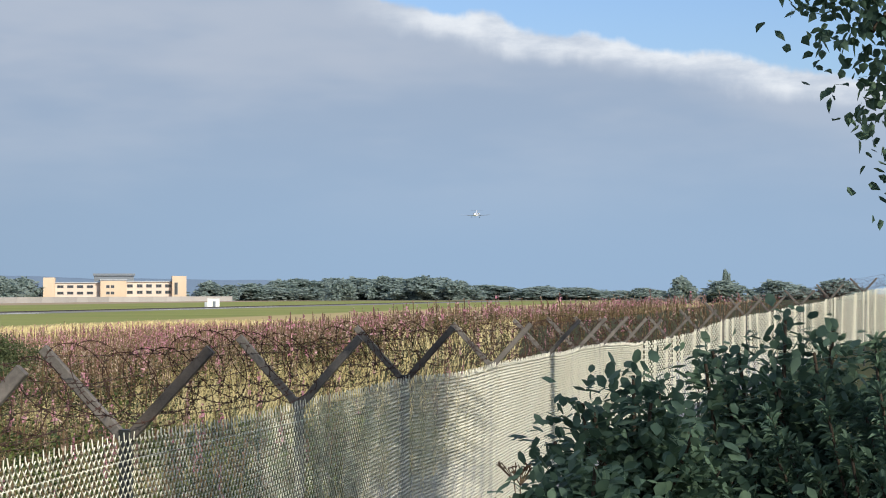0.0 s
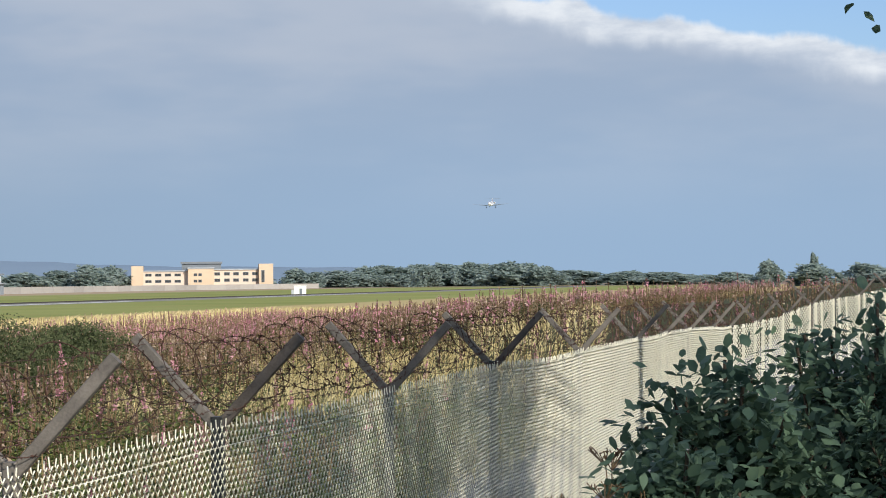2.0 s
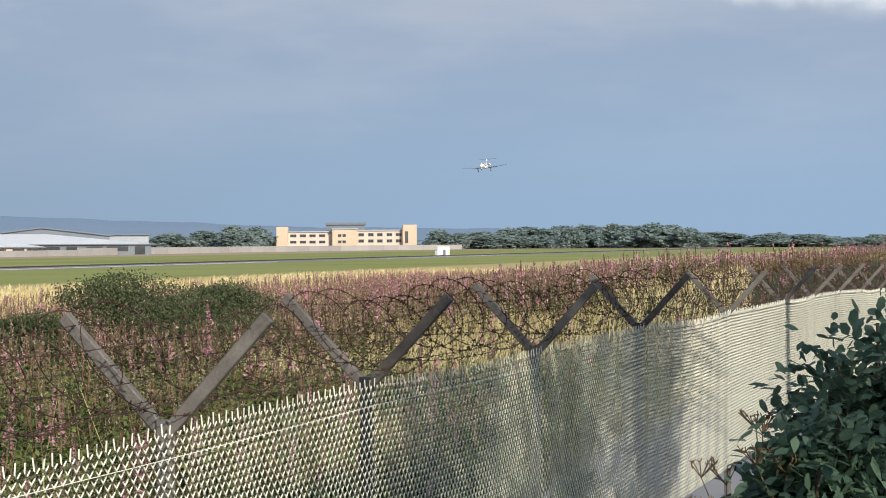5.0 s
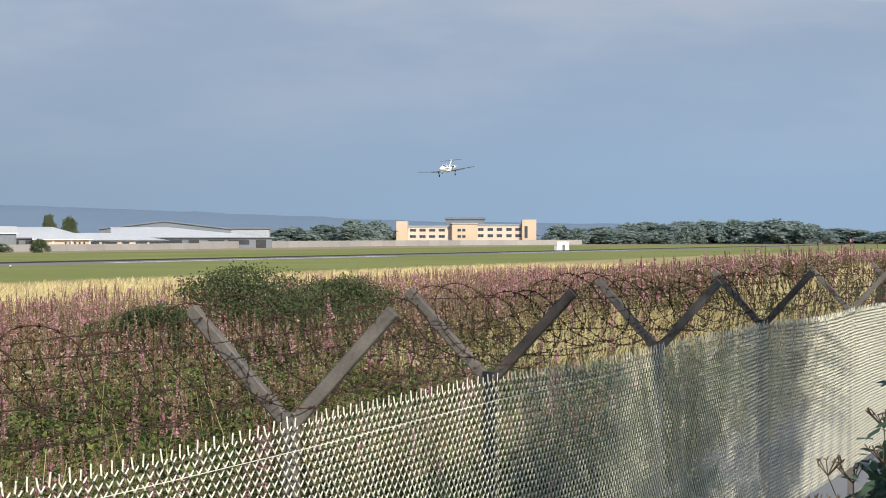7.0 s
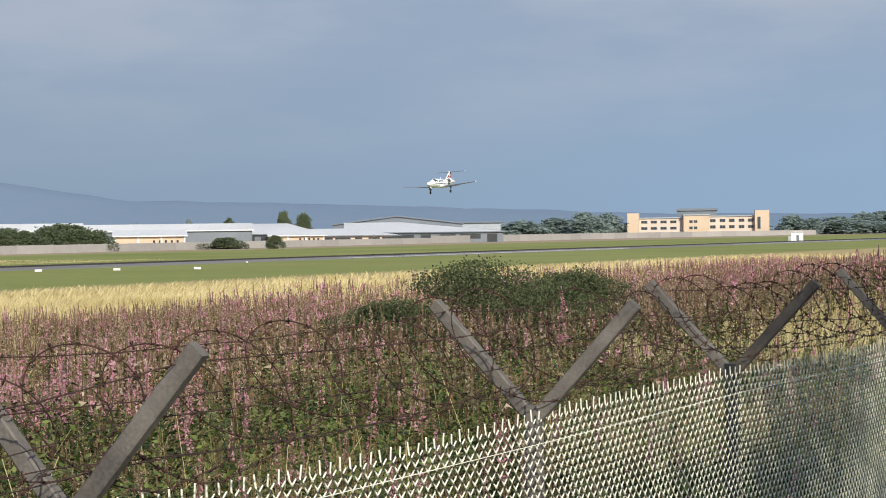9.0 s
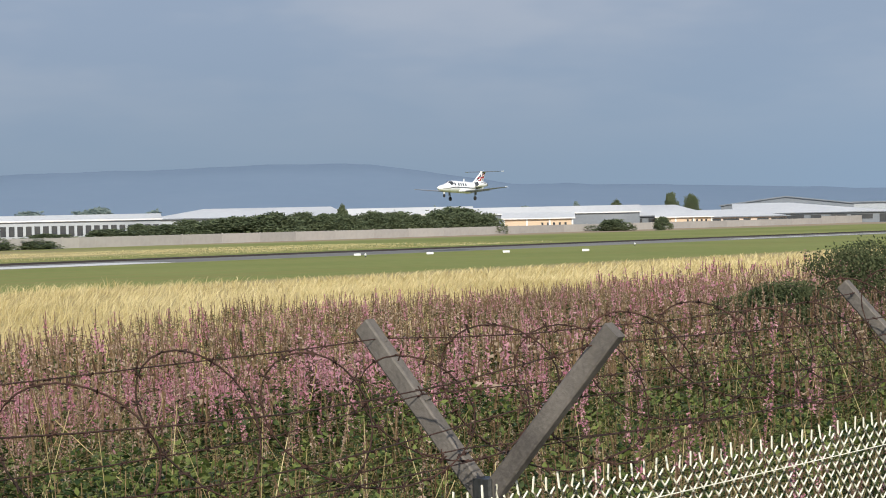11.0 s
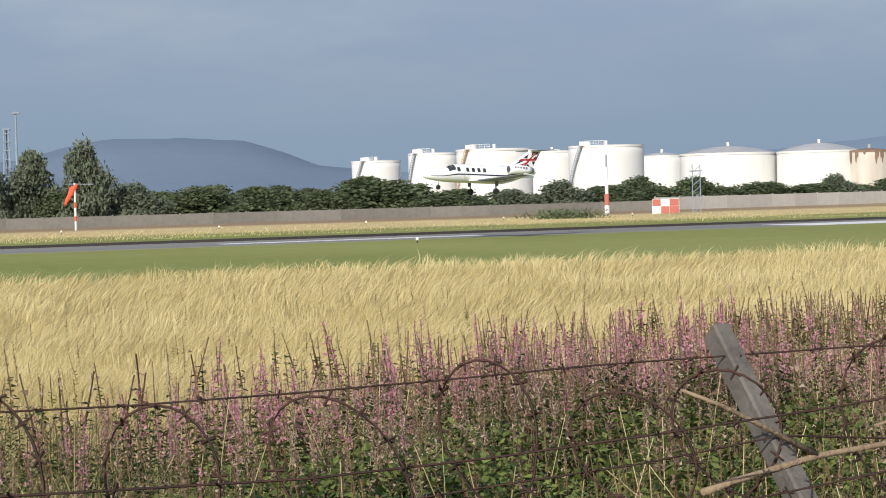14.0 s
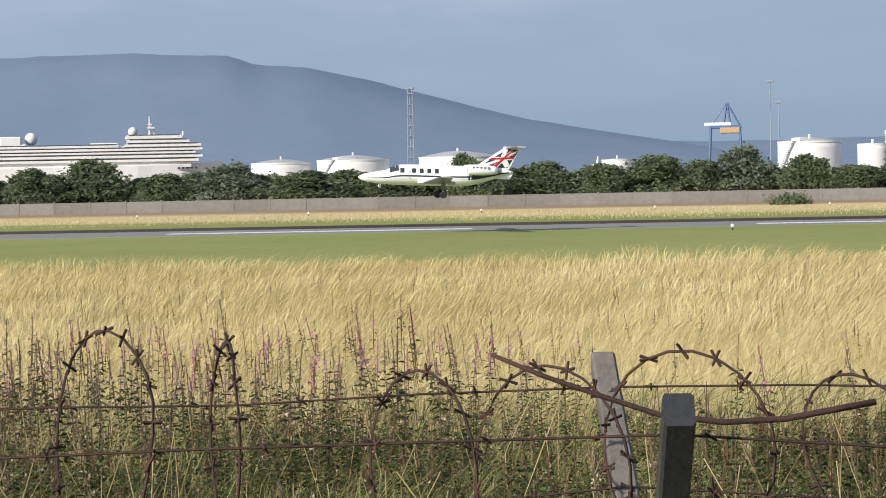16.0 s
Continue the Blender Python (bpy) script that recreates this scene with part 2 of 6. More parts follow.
def cloud(name, verts, faces, material, parent=None):
    """A mesh from arrays: verts (n, 3), faces (m, 3 or 4)."""
    verts, faces = np.asarray(verts, np.float32), np.asarray(faces, np.int32)
    k = faces.shape[1]
    me = bpy.data.meshes.new(name)
    me.vertices.add(len(verts))
    me.vertices.foreach_set("co", verts.ravel())
    me.loops.add(faces.size)
    me.loops.foreach_set("vertex_index", faces.ravel())
    me.polygons.add(len(faces))
    me.polygons.foreach_set("loop_start", np.arange(0, faces.size, k, dtype=np.int32))
    me.update(calc_edges=True)
    me.materials.append(material)
    ob = new(name, me)
    ob.parent = parent
    return ob


def empty(name, m, label, category, group="", kind=""):
    ob = new(name)
    ob.empty_display_size = 0.3
    ob.matrix_basis = m
    return tagged(ob, label, category, group, kind)


def box(bm, lo, hi, bevel=0.0):
    ret = bmesh.ops.create_cube(bm, size=1.0)
    vs = ret["verts"]
    for v in vs:
        v.co = Vector([lo[i] + (v.co[i] + 0.5) * (hi[i] - lo[i]) for i in range(3)])
    if bevel:
        es = list({e for v in vs for e in v.link_edges})
        bmesh.ops.bevel(bm, geom=es, offset=bevel, segments=1, affect="EDGES")
    return bm


def boxes(*pairs, bevel=0.0):
    bm = bmesh.new()
    for lo, hi in pairs:
        box(bm, lo, hi, bevel)
    return bm


def loft(bm, rings, caps=True, close=True):
    vs = [[bm.verts.new(p) for p in r] for r in rings]
    n = len(vs[0])
    for a, b in zip(vs, vs[1:]):
        for i in range(n if close else n - 1):
            j = (i + 1) % n
            bm.faces.new((a[i], a[j], b[j], b[i]))
    if caps:
        bm.faces.new(vs[0][::-1])
        bm.faces.new(vs[-1])
    bmesh.ops.recalc_face_normals(bm, faces=bm.faces[:])
    return bm


def tube(bm, pts, r, sides=6, r_end=None):
    """A round rod along points, tapering from r to r_end."""
    pts = [Vector(p) for p in pts]
    r_end = r if r_end is None else r_end
    rings = []
    for i, p in enumerate(pts):
        d = (pts[min(i + 1, len(pts) - 1)] - pts[max(i - 1, 0)]).normalized()
        u = d.orthogonal().normalized() if i == 0 else (u - d * u.dot(d)).normalized()
        w = d.cross(u)
        q = r + (r_end - r) * i / (len(pts) - 1)
        rings.append([p + (u * math.cos(k * math.tau / sides) + w * math.sin(k * math.tau / sides)) * q for k in range(sides)])
    return loft(bm, rings)


def lathe(bm, profile, segs=40, centre=(0, 0)):
    """A round body from (radius, height) pairs."""
    rings = [[Vector((centre[0] + r * math.cos(k * math.tau / segs), centre[1] + r * math.sin(k * math.tau / segs), z)) for k in range(segs)] for r, z in profile]
    return loft(bm, rings)


def smooth(ob):
    for p in ob.data.polygons:
        p.use_smooth = True
    return ob


def ramp01(x, a, b):
    t = np.clip((np.asarray(x, float) - a) / (b - a), 0, 1)
    return t * t * (3 - 2 * t)


# ---- ground ----
def height(x, y):
    """The lie of the land: a bank at the viewer, a shelf along the fence that rises up the field, the flat airfield."""
    x, y = np.asarray(x, float), np.asarray(y, float)
    z = 1.55 * ramp01(x, -62, -5)
    z = z + 1.05 * ramp01(x, -2.6, -0.6) * ramp01(y, 40, 14)
    z = z + 1.25 * ramp01(y, 34, 95) * ramp01(x, -34, -9) * ramp01(y, 900, 300)
    return z


def ground_material():
    """Zones across the field: verge, mown grass along the runway, tall dry grass, ground darkened for shade under the
    weeds by the fence.
    """
    m = mat("ground", (0.185, 0.22, 0.058), (0.29, 0.30, 0.105), rough=1.0, scale=0.02, fine=0.6, spec=0.1)
    ns, ls = m.node_tree.nodes, m.node_tree.links
    bs = ns["Principled BSDF"]
    grass = bs.inputs["Base Color"].links[0].from_socket
    geo = ns.new("ShaderNodeNewGeometry")
    sp = ns.new("ShaderNodeSeparateXYZ")
    ls.new(geo.outputs["Position"], sp.inputs[0])
    mp = ns.new("ShaderNodeMapping")
    mp.inputs["Scale"].default_value = (0.35, 0.012, 1)
    ls.new(geo.outputs["Position"], mp.inputs[0])
    nz = ns.new("ShaderNodeTexNoise")
    nz.inputs["Scale"].default_value, nz.inputs["Detail"].default_value = 1.0, 6.0
    ls.new(mp.outputs[0], nz.inputs["Vector"])
    wob = ns.new("ShaderNodeMath")
    wob.operation = "MULTIPLY_ADD"
    ls.new(nz.outputs[0], wob.inputs[0])
    wob.inputs[1].default_value = 26.0
    ls.new(sp.outputs[0], wob.inputs[2])

    def band(lo, hi, src):
        r = ns.new("ShaderNodeMapRange")
        r.interpolation_type = "SMOOTHSTEP"
        ls.new(src, r.inputs[0])
        r.inputs[1].default_value, r.inputs[2].default_value = lo, hi
        return r.outputs[0]

    def mul(a, b):
        n = ns.new("ShaderNodeMath")
        n.operation = "MULTIPLY"
        ls.new(a, n.inputs[0])
        ls.new(b, n.inputs[1])
        return n.outputs[0]

    def over(fac, col, below):
        n = ns.new("ShaderNodeMix")
        n.data_type = "RGBA"
        ls.new(fac, n.inputs[0])
        ls.new(below, n.inputs[6])
        n.inputs[7].default_value = (*col, 1)
        return n.outputs[2]

    col = grass
    # streaks of mown and yellowed grass along the strip
    col = over(mul(band(0.5, 0.72, nz.outputs[0]), band(-330, -200, sp.outputs[0])), (0.27, 0.24, 0.085), col)
    # dry verge beyond the runway, on the nearer stretch
    col = over(mul(band(-214, -232, wob.outputs[0]), band(330, 190, sp.outputs[1])), (0.56, 0.44, 0.23), col)
    col = over(mul(band(-268, -284, wob.outputs[0]), band(330, 190, sp.outputs[1])), (0.30, 0.21, 0.13), col)
    # bare strip before the far wall
    col = over(mul(band(-296, -322, wob.outputs[0]), band(300, 400, sp.outputs[1])), (0.36, 0.28, 0.19), col)
    # straw under the tall grass
    col = over(band(-112, -104, sp.outputs[0]), (0.44, 0.35, 0.17), col)
    # darker below the weeds: shade between the plants put into the colour
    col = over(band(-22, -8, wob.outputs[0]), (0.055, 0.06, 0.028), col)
    # brown land in the distance
    col = over(band(1100, 1500, sp.outputs[1]), (0.22, 0.16, 0.12), col)
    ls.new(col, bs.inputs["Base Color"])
    return m


def make_ground():
    xs = np.unique(np.r_[-4800, -3000, -1500, -800, np.arange(-500, -100, 40), np.arange(-100, -10, 5.0), np.arange(-10, 4, 0.8), 8, 20, 60, 200, 700, 2000, 4800])
    ys = np.unique(np.r_[-4800, -2000, -800, np.arange(-300, -20, 40), np.arange(-20, 60, 4.0), np.arange(60, 400, 12.0), np.arange(400, 1400, 120), 2000, 3000, 4800])
    gx, gy = np.meshgrid(xs, ys, indexing="ij")
    v = np.c_[gx.ravel(), gy.ravel(), height(gx, gy).ravel()]
    i, j = np.meshgrid(np.arange(len(xs) - 1), np.arange(len(ys) - 1), indexing="ij")
    a = (i * len(ys) + j).ravel()
    f = np.c_[a, a + len(ys), a + len(ys) + 1, a + 1]
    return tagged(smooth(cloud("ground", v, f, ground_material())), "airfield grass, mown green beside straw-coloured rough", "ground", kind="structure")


make_ground()
RUN_NEAR, RUN_FAR = -173.0, -190.0
run_strip = part("runway", boxes(((RUN_FAR, -700, -0.3), (RUN_NEAR, 1250, 0.03))), ASPHALT)
tagged(run_strip, "dark grey asphalt runway with white markings", "runway", kind="structure")
for x0, y0, y1, w in ((-180, 16, 42, 2.4), (-180, 66, 92, 2.4), (-180, -34, -8, 2.4), (-180, -84, -58, 2.4), (-178, 126, 184, 9.0), (-178, 330, 470, 2.4), (-180, 560, 700, 1.5)):
    mark = part("painted_line", boxes(((x0 - w / 2, y0, 0.02), (x0 + w / 2, y1, 0.04))), MARKING, run_strip)
# a raised dark edge along the far side
part("runway_edge", boxes(((RUN_FAR - 0.8, -700, -0.2), (RUN_FAR, 1250, 0.28))), mat("dark_edge", (0.035, 0.03, 0.028), (0.06, 0.05, 0.045), rough=1.0, scale=0.05, fine=2), run_strip)


def edge_light(x, y, white=True):
    ob = empty("runway_light", pose(x, y, 0), "small white runway edge light on a short stem", "runway light", "runway edge lights")
    bm = tube(bmesh.new(), [(0, 0, -0.05), (0, 0, 0.25)], 0.05, 6)
    part("stem", bm, DARK_STEEL, ob)
    bm = lathe(bmesh.new(), [(0.06, 0.22), (0.13, 0.25), (0.14, 0.38), (0.09, 0.46), (0.02, 0.5)], 8)
    part("lens", bm, MARKING, ob)
    return ob


LIGHT = edge_light(-161, -51.5)
for k in range(1, 6):
    copy_thing(LIGHT, pose(-161, -51.5 + 64 * k, 0))
for b in (38.43, 36.47, 34.41, 32.27):
    q = polar(b, 272)
    ob = empty("marker_board", pose(q.x, q.y, 0, 0, 0, b), "low white marker board on the grass beside the runway", "marker", "low marker boards")
    part("board", boxes(((-0.45, -0.2, 0.02), (0.45, 0.2, 0.32)), bevel=0.04), MARKING, ob)
for k in range(12):
    copy_thing(LIGHT, pose(-262 - 0.4 * k, -75 + 21.5 * k, 0))

# patrol track beyond the fence
def patrol_track():
    bm = bmesh.new()
    rings = []
    for y in np.arange(13.0, 70.0, 2.0):
        k = max(0.0, y - 38.0)
        x0, x1 = -6.1 - 0.15 * math.sin(y * 0.3) + 0.07 * k, -3.5 + 0.12 * k
        zl, zr = float(height(x0, y)), float(height(x1, y))
        rings.append([Vector((x0, y, zl - 0.1)), Vector((x0, y, zl + 0.03)), Vector((x1, y, zr + 0.03)), Vector((x1, y, zr - 0.1))])
    loft(bm, rings)
    tagged(part("road_patrol", bm, TRACKMAT), "worn grey tarmac patrol track inside the fence", "road", kind="structure")


patrol_track()


def off_track(x, y):
    """True where plants can grow: not on the tarmac inside the fence."""
    return (x < -5.7 - 0.5 * np.sin(y * 1.9) * np.sin(y * 0.7)) | (y < 17.0) | (y > 62.0)


# ---- perimeter wall of concrete panels ----
WALL_LINE = [(-322, -260), (-318, 60), (-322, 200), (-335, 330), (-345, 410), (-350, 480), (-357, 553), (-375, 770), (-398, 1000), (-395, 1150), (-362, 1290)]
WALL_MESH = {}


def perimeter_wall():
    root = empty("wall_perimeter", pose(0, 0, 0), "low grey concrete panel wall round the airfield", "wall", kind="structure")
    panels, n = [], 0
    for (x0, y0), (x1, y1) in zip(WALL_LINE, WALL_LINE[1:]):
        a, b = Vector((x0, y0, 0)), Vector((x1, y1, 0))
        length = (b - a).length
        count = max(1, round(length / (5.5 if y0 < 300 else 16)))
        step = length / count
        d = (b - a).normalized()
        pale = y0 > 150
        tall = 3.0 if y0 > 760 else 2.3 if pale else 1.72
        key = (round(step, 2), tall)
        if key not in WALL_MESH:
            bm = boxes(((0.04, -0.09, -0.3), (step - 0.04, 0.09, tall)), bevel=0.02)
            box(bm, (-0.12, -0.14, -0.3), (0.12, 0.14, tall + 0.14))
            me = bpy.data.meshes.new("panel")
            bm.to_mesh(me)
            bm.free()
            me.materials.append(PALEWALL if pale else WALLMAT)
            WALL_MESH[key] = me
        rz = math.degrees(math.atan2(d.y, d.x))
        for i in range(count):
            q = a + d * step * i
            p = new("panel", WALL_MESH[key])
            p.parent = root
            p.matrix_basis = pose(q.x, q.y, 0, 0, 0, rz)


perimeter_wall()


# ---- oil tanks ----
def tank(bearing, half, el_top, d, rusty=False, dome=0.10, rail=False, big_stair=False, name_label=None):
    q = polar(bearing, d)
    r = d * math.tan(radians(half))
    top = high(el_top, d)
    label = name_label or ("cream storage tank streaked with rust below a dark rim" if rusty else "large white cylindrical oil storage tank")
    ob = empty("storage_tank", pose(q.x, q.y, 0, 0, 0, bearing), label, "storage tank", "oil storage tanks")
    courses = 7
    prof = [(r, -0.5)]
    for c in range(1, courses):
        z = top * c / courses
        prof += [(r, z - 0.05), (r * 0.9985, z)]
    prof += [(r, top)]
    shell = part("shell", lathe(bmesh.new(), prof, 56), RUSTTANK if rusty else WHITE, ob)
    smooth(shell)
    roof = part("roof", lathe(bmesh.new(), [(r * 1.004, top + 0.01), (r * 0.7, top + r * dome * 0.5), (r * 0.3, top + r * dome * 0.9), (0.3, top + r * dome)], 56), GREYROOF if not rusty else RUSTSTAIN, ob)
    bm = bmesh.new()
    lathe(bm, [(r * 1.002, top - 0.35), (r * 1.012, top - 0.35), (r * 1.012, top + 0.12), (r * 1.002, top + 0.12)], 56)
    part("rim", bm, RUSTSTAIN if rusty else WHITE, ob)
    rnd = random.Random(int(bearing * 100))
    if rusty:
        for k in range(16):
            a = radians(rnd.uniform(190, 350))
            w, h = rnd.uniform(0.2, 0.9), rnd.uniform(0.6, 3.6)
            bm = bmesh.new()
            steps = 3
            rr = r * 1.003 + 0.01
            top_z = top - 0.3
            pts = []
            for s in range(steps + 1):
                aa = a + (s / steps - 0.5) * w / r
                hh = h * (1 - abs(s / steps - 0.5) * rnd.uniform(0.6, 1.6))
                pts.append((bm.verts.new((rr * math.cos(aa), rr * math.sin(aa), top_z)), bm.verts.new((rr * math.cos(aa), rr * math.sin(aa), top_z - max(0.2, hh)))))
            for s in range(steps):
                bm.faces.new((pts[s][0], pts[s][1], pts[s + 1][1], pts[s + 1][0]))
            part("rust_streak", bm, RUSTSTAIN, ob)
    # handrail on the roof edge and a spiral stair
    if rail:
        bm = bmesh.new()
        a0 = radians(rnd.uniform(225, 250))
        for k in range(9):
            a = a0 + k * 0.07
            p = Vector((r * math.cos(a), r * math.sin(a), top))
            tube(bm, [p, p + Vector((0, 0, 1.0))], 0.045, 4)
            if k:
                tube(bm, [prev + Vector((0, 0, 1.0)), p + Vector((0, 0, 1.0))], 0.045, 4)
                tube(bm, [prev + Vector((0, 0, 0.5)), p + Vector((0, 0, 0.5))], 0.04, 4)
            prev = p
        box(bm, (r * math.cos(a0) - 1, r * math.sin(a0) - 0.4, top), (r * math.cos(a0) + 1.2, r * math.sin(a0) + 1.2, top + 0.9), 0.05)
        part("railing", bm, WHITE, ob)
        bm = bmesh.new()
        for k in range(26):
            a = a0 - 0.05 - k * 0.03
            z = top - k * top / 26
            p = Vector(((r + 0.55) * math.cos(a), (r + 0.55) * math.sin(a), z))
            box(bm, (p.x - 0.3, p.y - 0.3, p.z - 0.1), (p.x + 0.3, p.y + 0.3, p.z + 0.1))
            if k:
                tube(bm, [prev + Vector((0, 0, 1.0)), p + Vector((0, 0, 1.0))], 0.08, 4)
            prev = p
        part("stair", bm, CRANEYELLOW if big_stair else MASTGREY, ob)
    # vent on the crown
    zc = top + r * dome
    part("vent", tube(bmesh.new(), [(0, 0, zc - 0.3), (0, 0, zc + 0.9)], 0.35, 8), WHITE if not rusty else GREYROOF, ob)
    return ob


tank(52.48, 0.56, 0.80, 495, True, 0.12)
tank(51.11, 0.59, 0.83, 500, True, 0.10)
tank(49.60, 0.89, 0.84, 500, True, 0.10)
tank(53.79, 1.12, 0.82, 500, dome=0.20)
tank(56.19, 1.28, 0.82, 505, dome=0.16)
tank(57.95, 0.62, 0.80, 560, dome=0.16)
tank(59.44, 1.01, 1.11, 440, dome=0.03, rail=True)
tank(60.90, 0.70, 1.00, 520, dome=0.03)
tank(62.45, 1.03, 1.09, 440, dome=0.03, rail=True, big_stair=True)
tank(64.10, 0.68, 1.02, 450, dome=0.03, rail=True)
tank(65.65, 0.66, 0.85, 520, dome=0.03, rail=True)
tank(97.66, 0.80, 0.50, 700, dome=0.14)
tank(95.72, 0.97, 0.55, 690, dome=0.14, rail=True)
tank(92.89, 1.05, 0.58, 690, dome=0.16)
tank(83.49, 0.84, 0.80, 560, dome=0.12, rail=True)
tank(81.84, 0.40, 0.70, 540, dome=0.08)
tank(81.2, 0.32, 0.95, 560, dome=0.05, rail=True)
tank(88.6, 0.42, 0.42, 720, dome=0.1)


# ---- buildings ----
def facing(bearing, d, turn=0.0):
    q = polar(bearing, d)
    return pose(q.x, q.y, 0, 0, 0, bearing + turn)


def terminal_block():
    """Three-storey buff building with end towers and a roof plant room. Local x to the right, y away."""
    d = 1300.0
    k = d * math.tan(radians(1))
    ob = empty("office_building", facing(18.79, d), "long three-storey buff brick building with dark windows", "building")
    top = high(0.32, d)
    L = 1.885 * k
    x = lambda px: (px - 825.5) / 247 * 2 * L

    def block(name, x0, x1, y0, y1, z1, m, parent=ob):
        return part(name, boxes(((x0, y0, -1), (x1, y1, z1)), bevel=0.05), m, parent)

    towl = block("tower", x(702), x(722), -7, 12, high(0.45, d), TANBRICK)
    wing = block("wall", x(722), x(800), 0, 14, high(0.30, d), PINKBRICK)
    mid = block("wall", x(800), x(845), -5, 14, high(0.37, d), TANBRICK)
    right = block("wall", x(845), x(924), 0, 14, high(0.33, d), PINKBRICK)
    towr = block("tower", x(924), x(949), -4, 12, high(0.49, d), TANBRICK)
    low_wing = block("podium", x(705), x(795), -6, 0, high(0.0, d) - 1.5, CLADDARK)
    for x0, x1, zz in ((722, 800, 0.30), (845, 924, 0.33), (800, 845, 0.37)):
        part("roof", boxes(((x(x0) - 0.4, -0.8 if x0 != 800 else -5.6, high(zz, d)), (x(x1) + 0.4, 14.5, high(zz, d) + 0.7)), bevel=0.05), CLADGREY, ob)
    plant = part("plant_room", boxes(((x(789), 2, high(0.35, d)), (x(858), 12, high(0.50, d)))), CLADDARK, ob)
    part("plant_roof", boxes(((x(787), 1, high(0.50, d)), (x(860), 13, high(0.56, d))), bevel=0.05), CLADDARK, ob)

    def window(wx, wz, y, w=2.6, h=1.9):
        win = part("window", boxes(((wx - w / 2 - 0.2, y - 0.12, wz - 0.2), (wx + w / 2 + 0.2, y + 0.1, wz + h + 0.2)), bevel=0.02), CLADDARK, ob)
        for s in (-1, 1):
            c = wx + s * w / 4
            part("pane", boxes(((c - w / 4 + 0.08, y - 0.2, wz), (c + w / 4 - 0.08, y - 0.1, wz + h))), GLASSDARK, win)

    zs = (high(0.17, d), high(0.005, d) - 0.1)
    for z in zs:
        for px in (731, 748, 765, 782):
            window(x(px), z + 0.2, 0, 3.5, 1.35)
        for px in (813, 821):
            window(x(px), z + 0.2, -5, 1.8, 1.35)
        for px in (851, 868, 884, 901, 917):
            window(x(px), z + 0.5, 0, 3.1, 1.6)
    window(x(931), zs[1], -4, 1.6, 7.0)
    part("entrance", boxes(((x(735), -6.3, -1), (x(800), -6.0, high(-0.09, d)))), GLASSDARK, ob)


terminal_block()


def shed(bearing, half, d, z_eave, z_ridge, depth, wall_m, roof_m, ridge_at=0.5, turn=0.0, wins=0, lower=False, label="wide low warehouse with a pale metal roof"):
    """A wide hall: walls, a pitched roof whose ridge runs away from the viewer at ridge_at, doors along the front."""
    k = d * math.tan(radians(half))
    ob = empty("warehouse", facing(bearing, d, turn), label, "warehouse", "warehouses beside the airfield")
    part("wall", boxes(((-k, 0, -1), (k, depth, z_eave)), bevel=0.05), wall_m, ob)
    bm = bmesh.new()
    xr = -k + 2 * k * ridge_at
    sec = [(-k - 0.6, z_eave), (xr, z_ridge), (k + 0.6, z_eave), (k + 0.6, z_eave - 0.5), (xr, z_ridge - 0.5), (-k - 0.6, z_eave - 0.5)]
    loft(bm, [[Vector((px, yy, pz)) for px, pz in sec] for yy in (-0.9, depth + 0.9)])
    part("roof", bm, roof_m, ob)
    bm = bmesh.new()
    gab = [(-k, z_eave - 0.52), (xr, z_ridge - 0.52), (k, z_eave - 0.52)]
    loft(bm, [[Vector((px, yy, pz)) for px, pz in gab] for yy in (0.05, 0.4)])
    part("gable", bm, wall_m, ob)
    for i in range(wins):
        c = -k + (i + 0.5) * 2 * k / wins
        w = 2 * k / wins * 0.36
        part("door" if i % 3 == 0 else "window", boxes(((c - w, -0.12, 0 if i % 3 == 0 else z_eave * 0.25), (c + w, 0.05, z_eave * 0.72))), GLASSDARK, ob)
    return ob


def monopitch(bearing, half, d, z_front, z_back, depth, wall_m, roof_m, wins=0, turn=0.0, label="wide low warehouse with a pale metal roof"):
    """A hall whose roof climbs away from the viewer, so that its surface shows."""
    k = d * math.tan(radians(half))
    ob = empty("warehouse", facing(bearing, d, turn), label, "warehouse", "warehouses beside the airfield")
    part("wall", boxes(((-k, 0, -1), (k, depth, z_front)), bevel=0.05), wall_m, ob)
    bm = bmesh.new()
    sec = [(-0.9, z_front), (depth * 0.5, z_back), (depth + 0.9, z_front), (depth + 0.9, z_front - 0.4), (depth * 0.5, z_back - 0.4), (-0.9, z_front - 0.4)]
    loft(bm, [[Vector((px, yy, pz)) for yy, pz in sec] for px in (-k - 0.6, k + 0.6)])
    part("roof", bm, roof_m, ob)
    for i in range(wins):
        c = -k + (i + 0.5) * 2 * k / wins
        w = 2 * k / wins * 0.34
        part("window", boxes(((c - w, -0.12, z_front * 0.3), (c + w, 0.05, z_front * 0.75))), GLASSDARK, ob)
    return ob


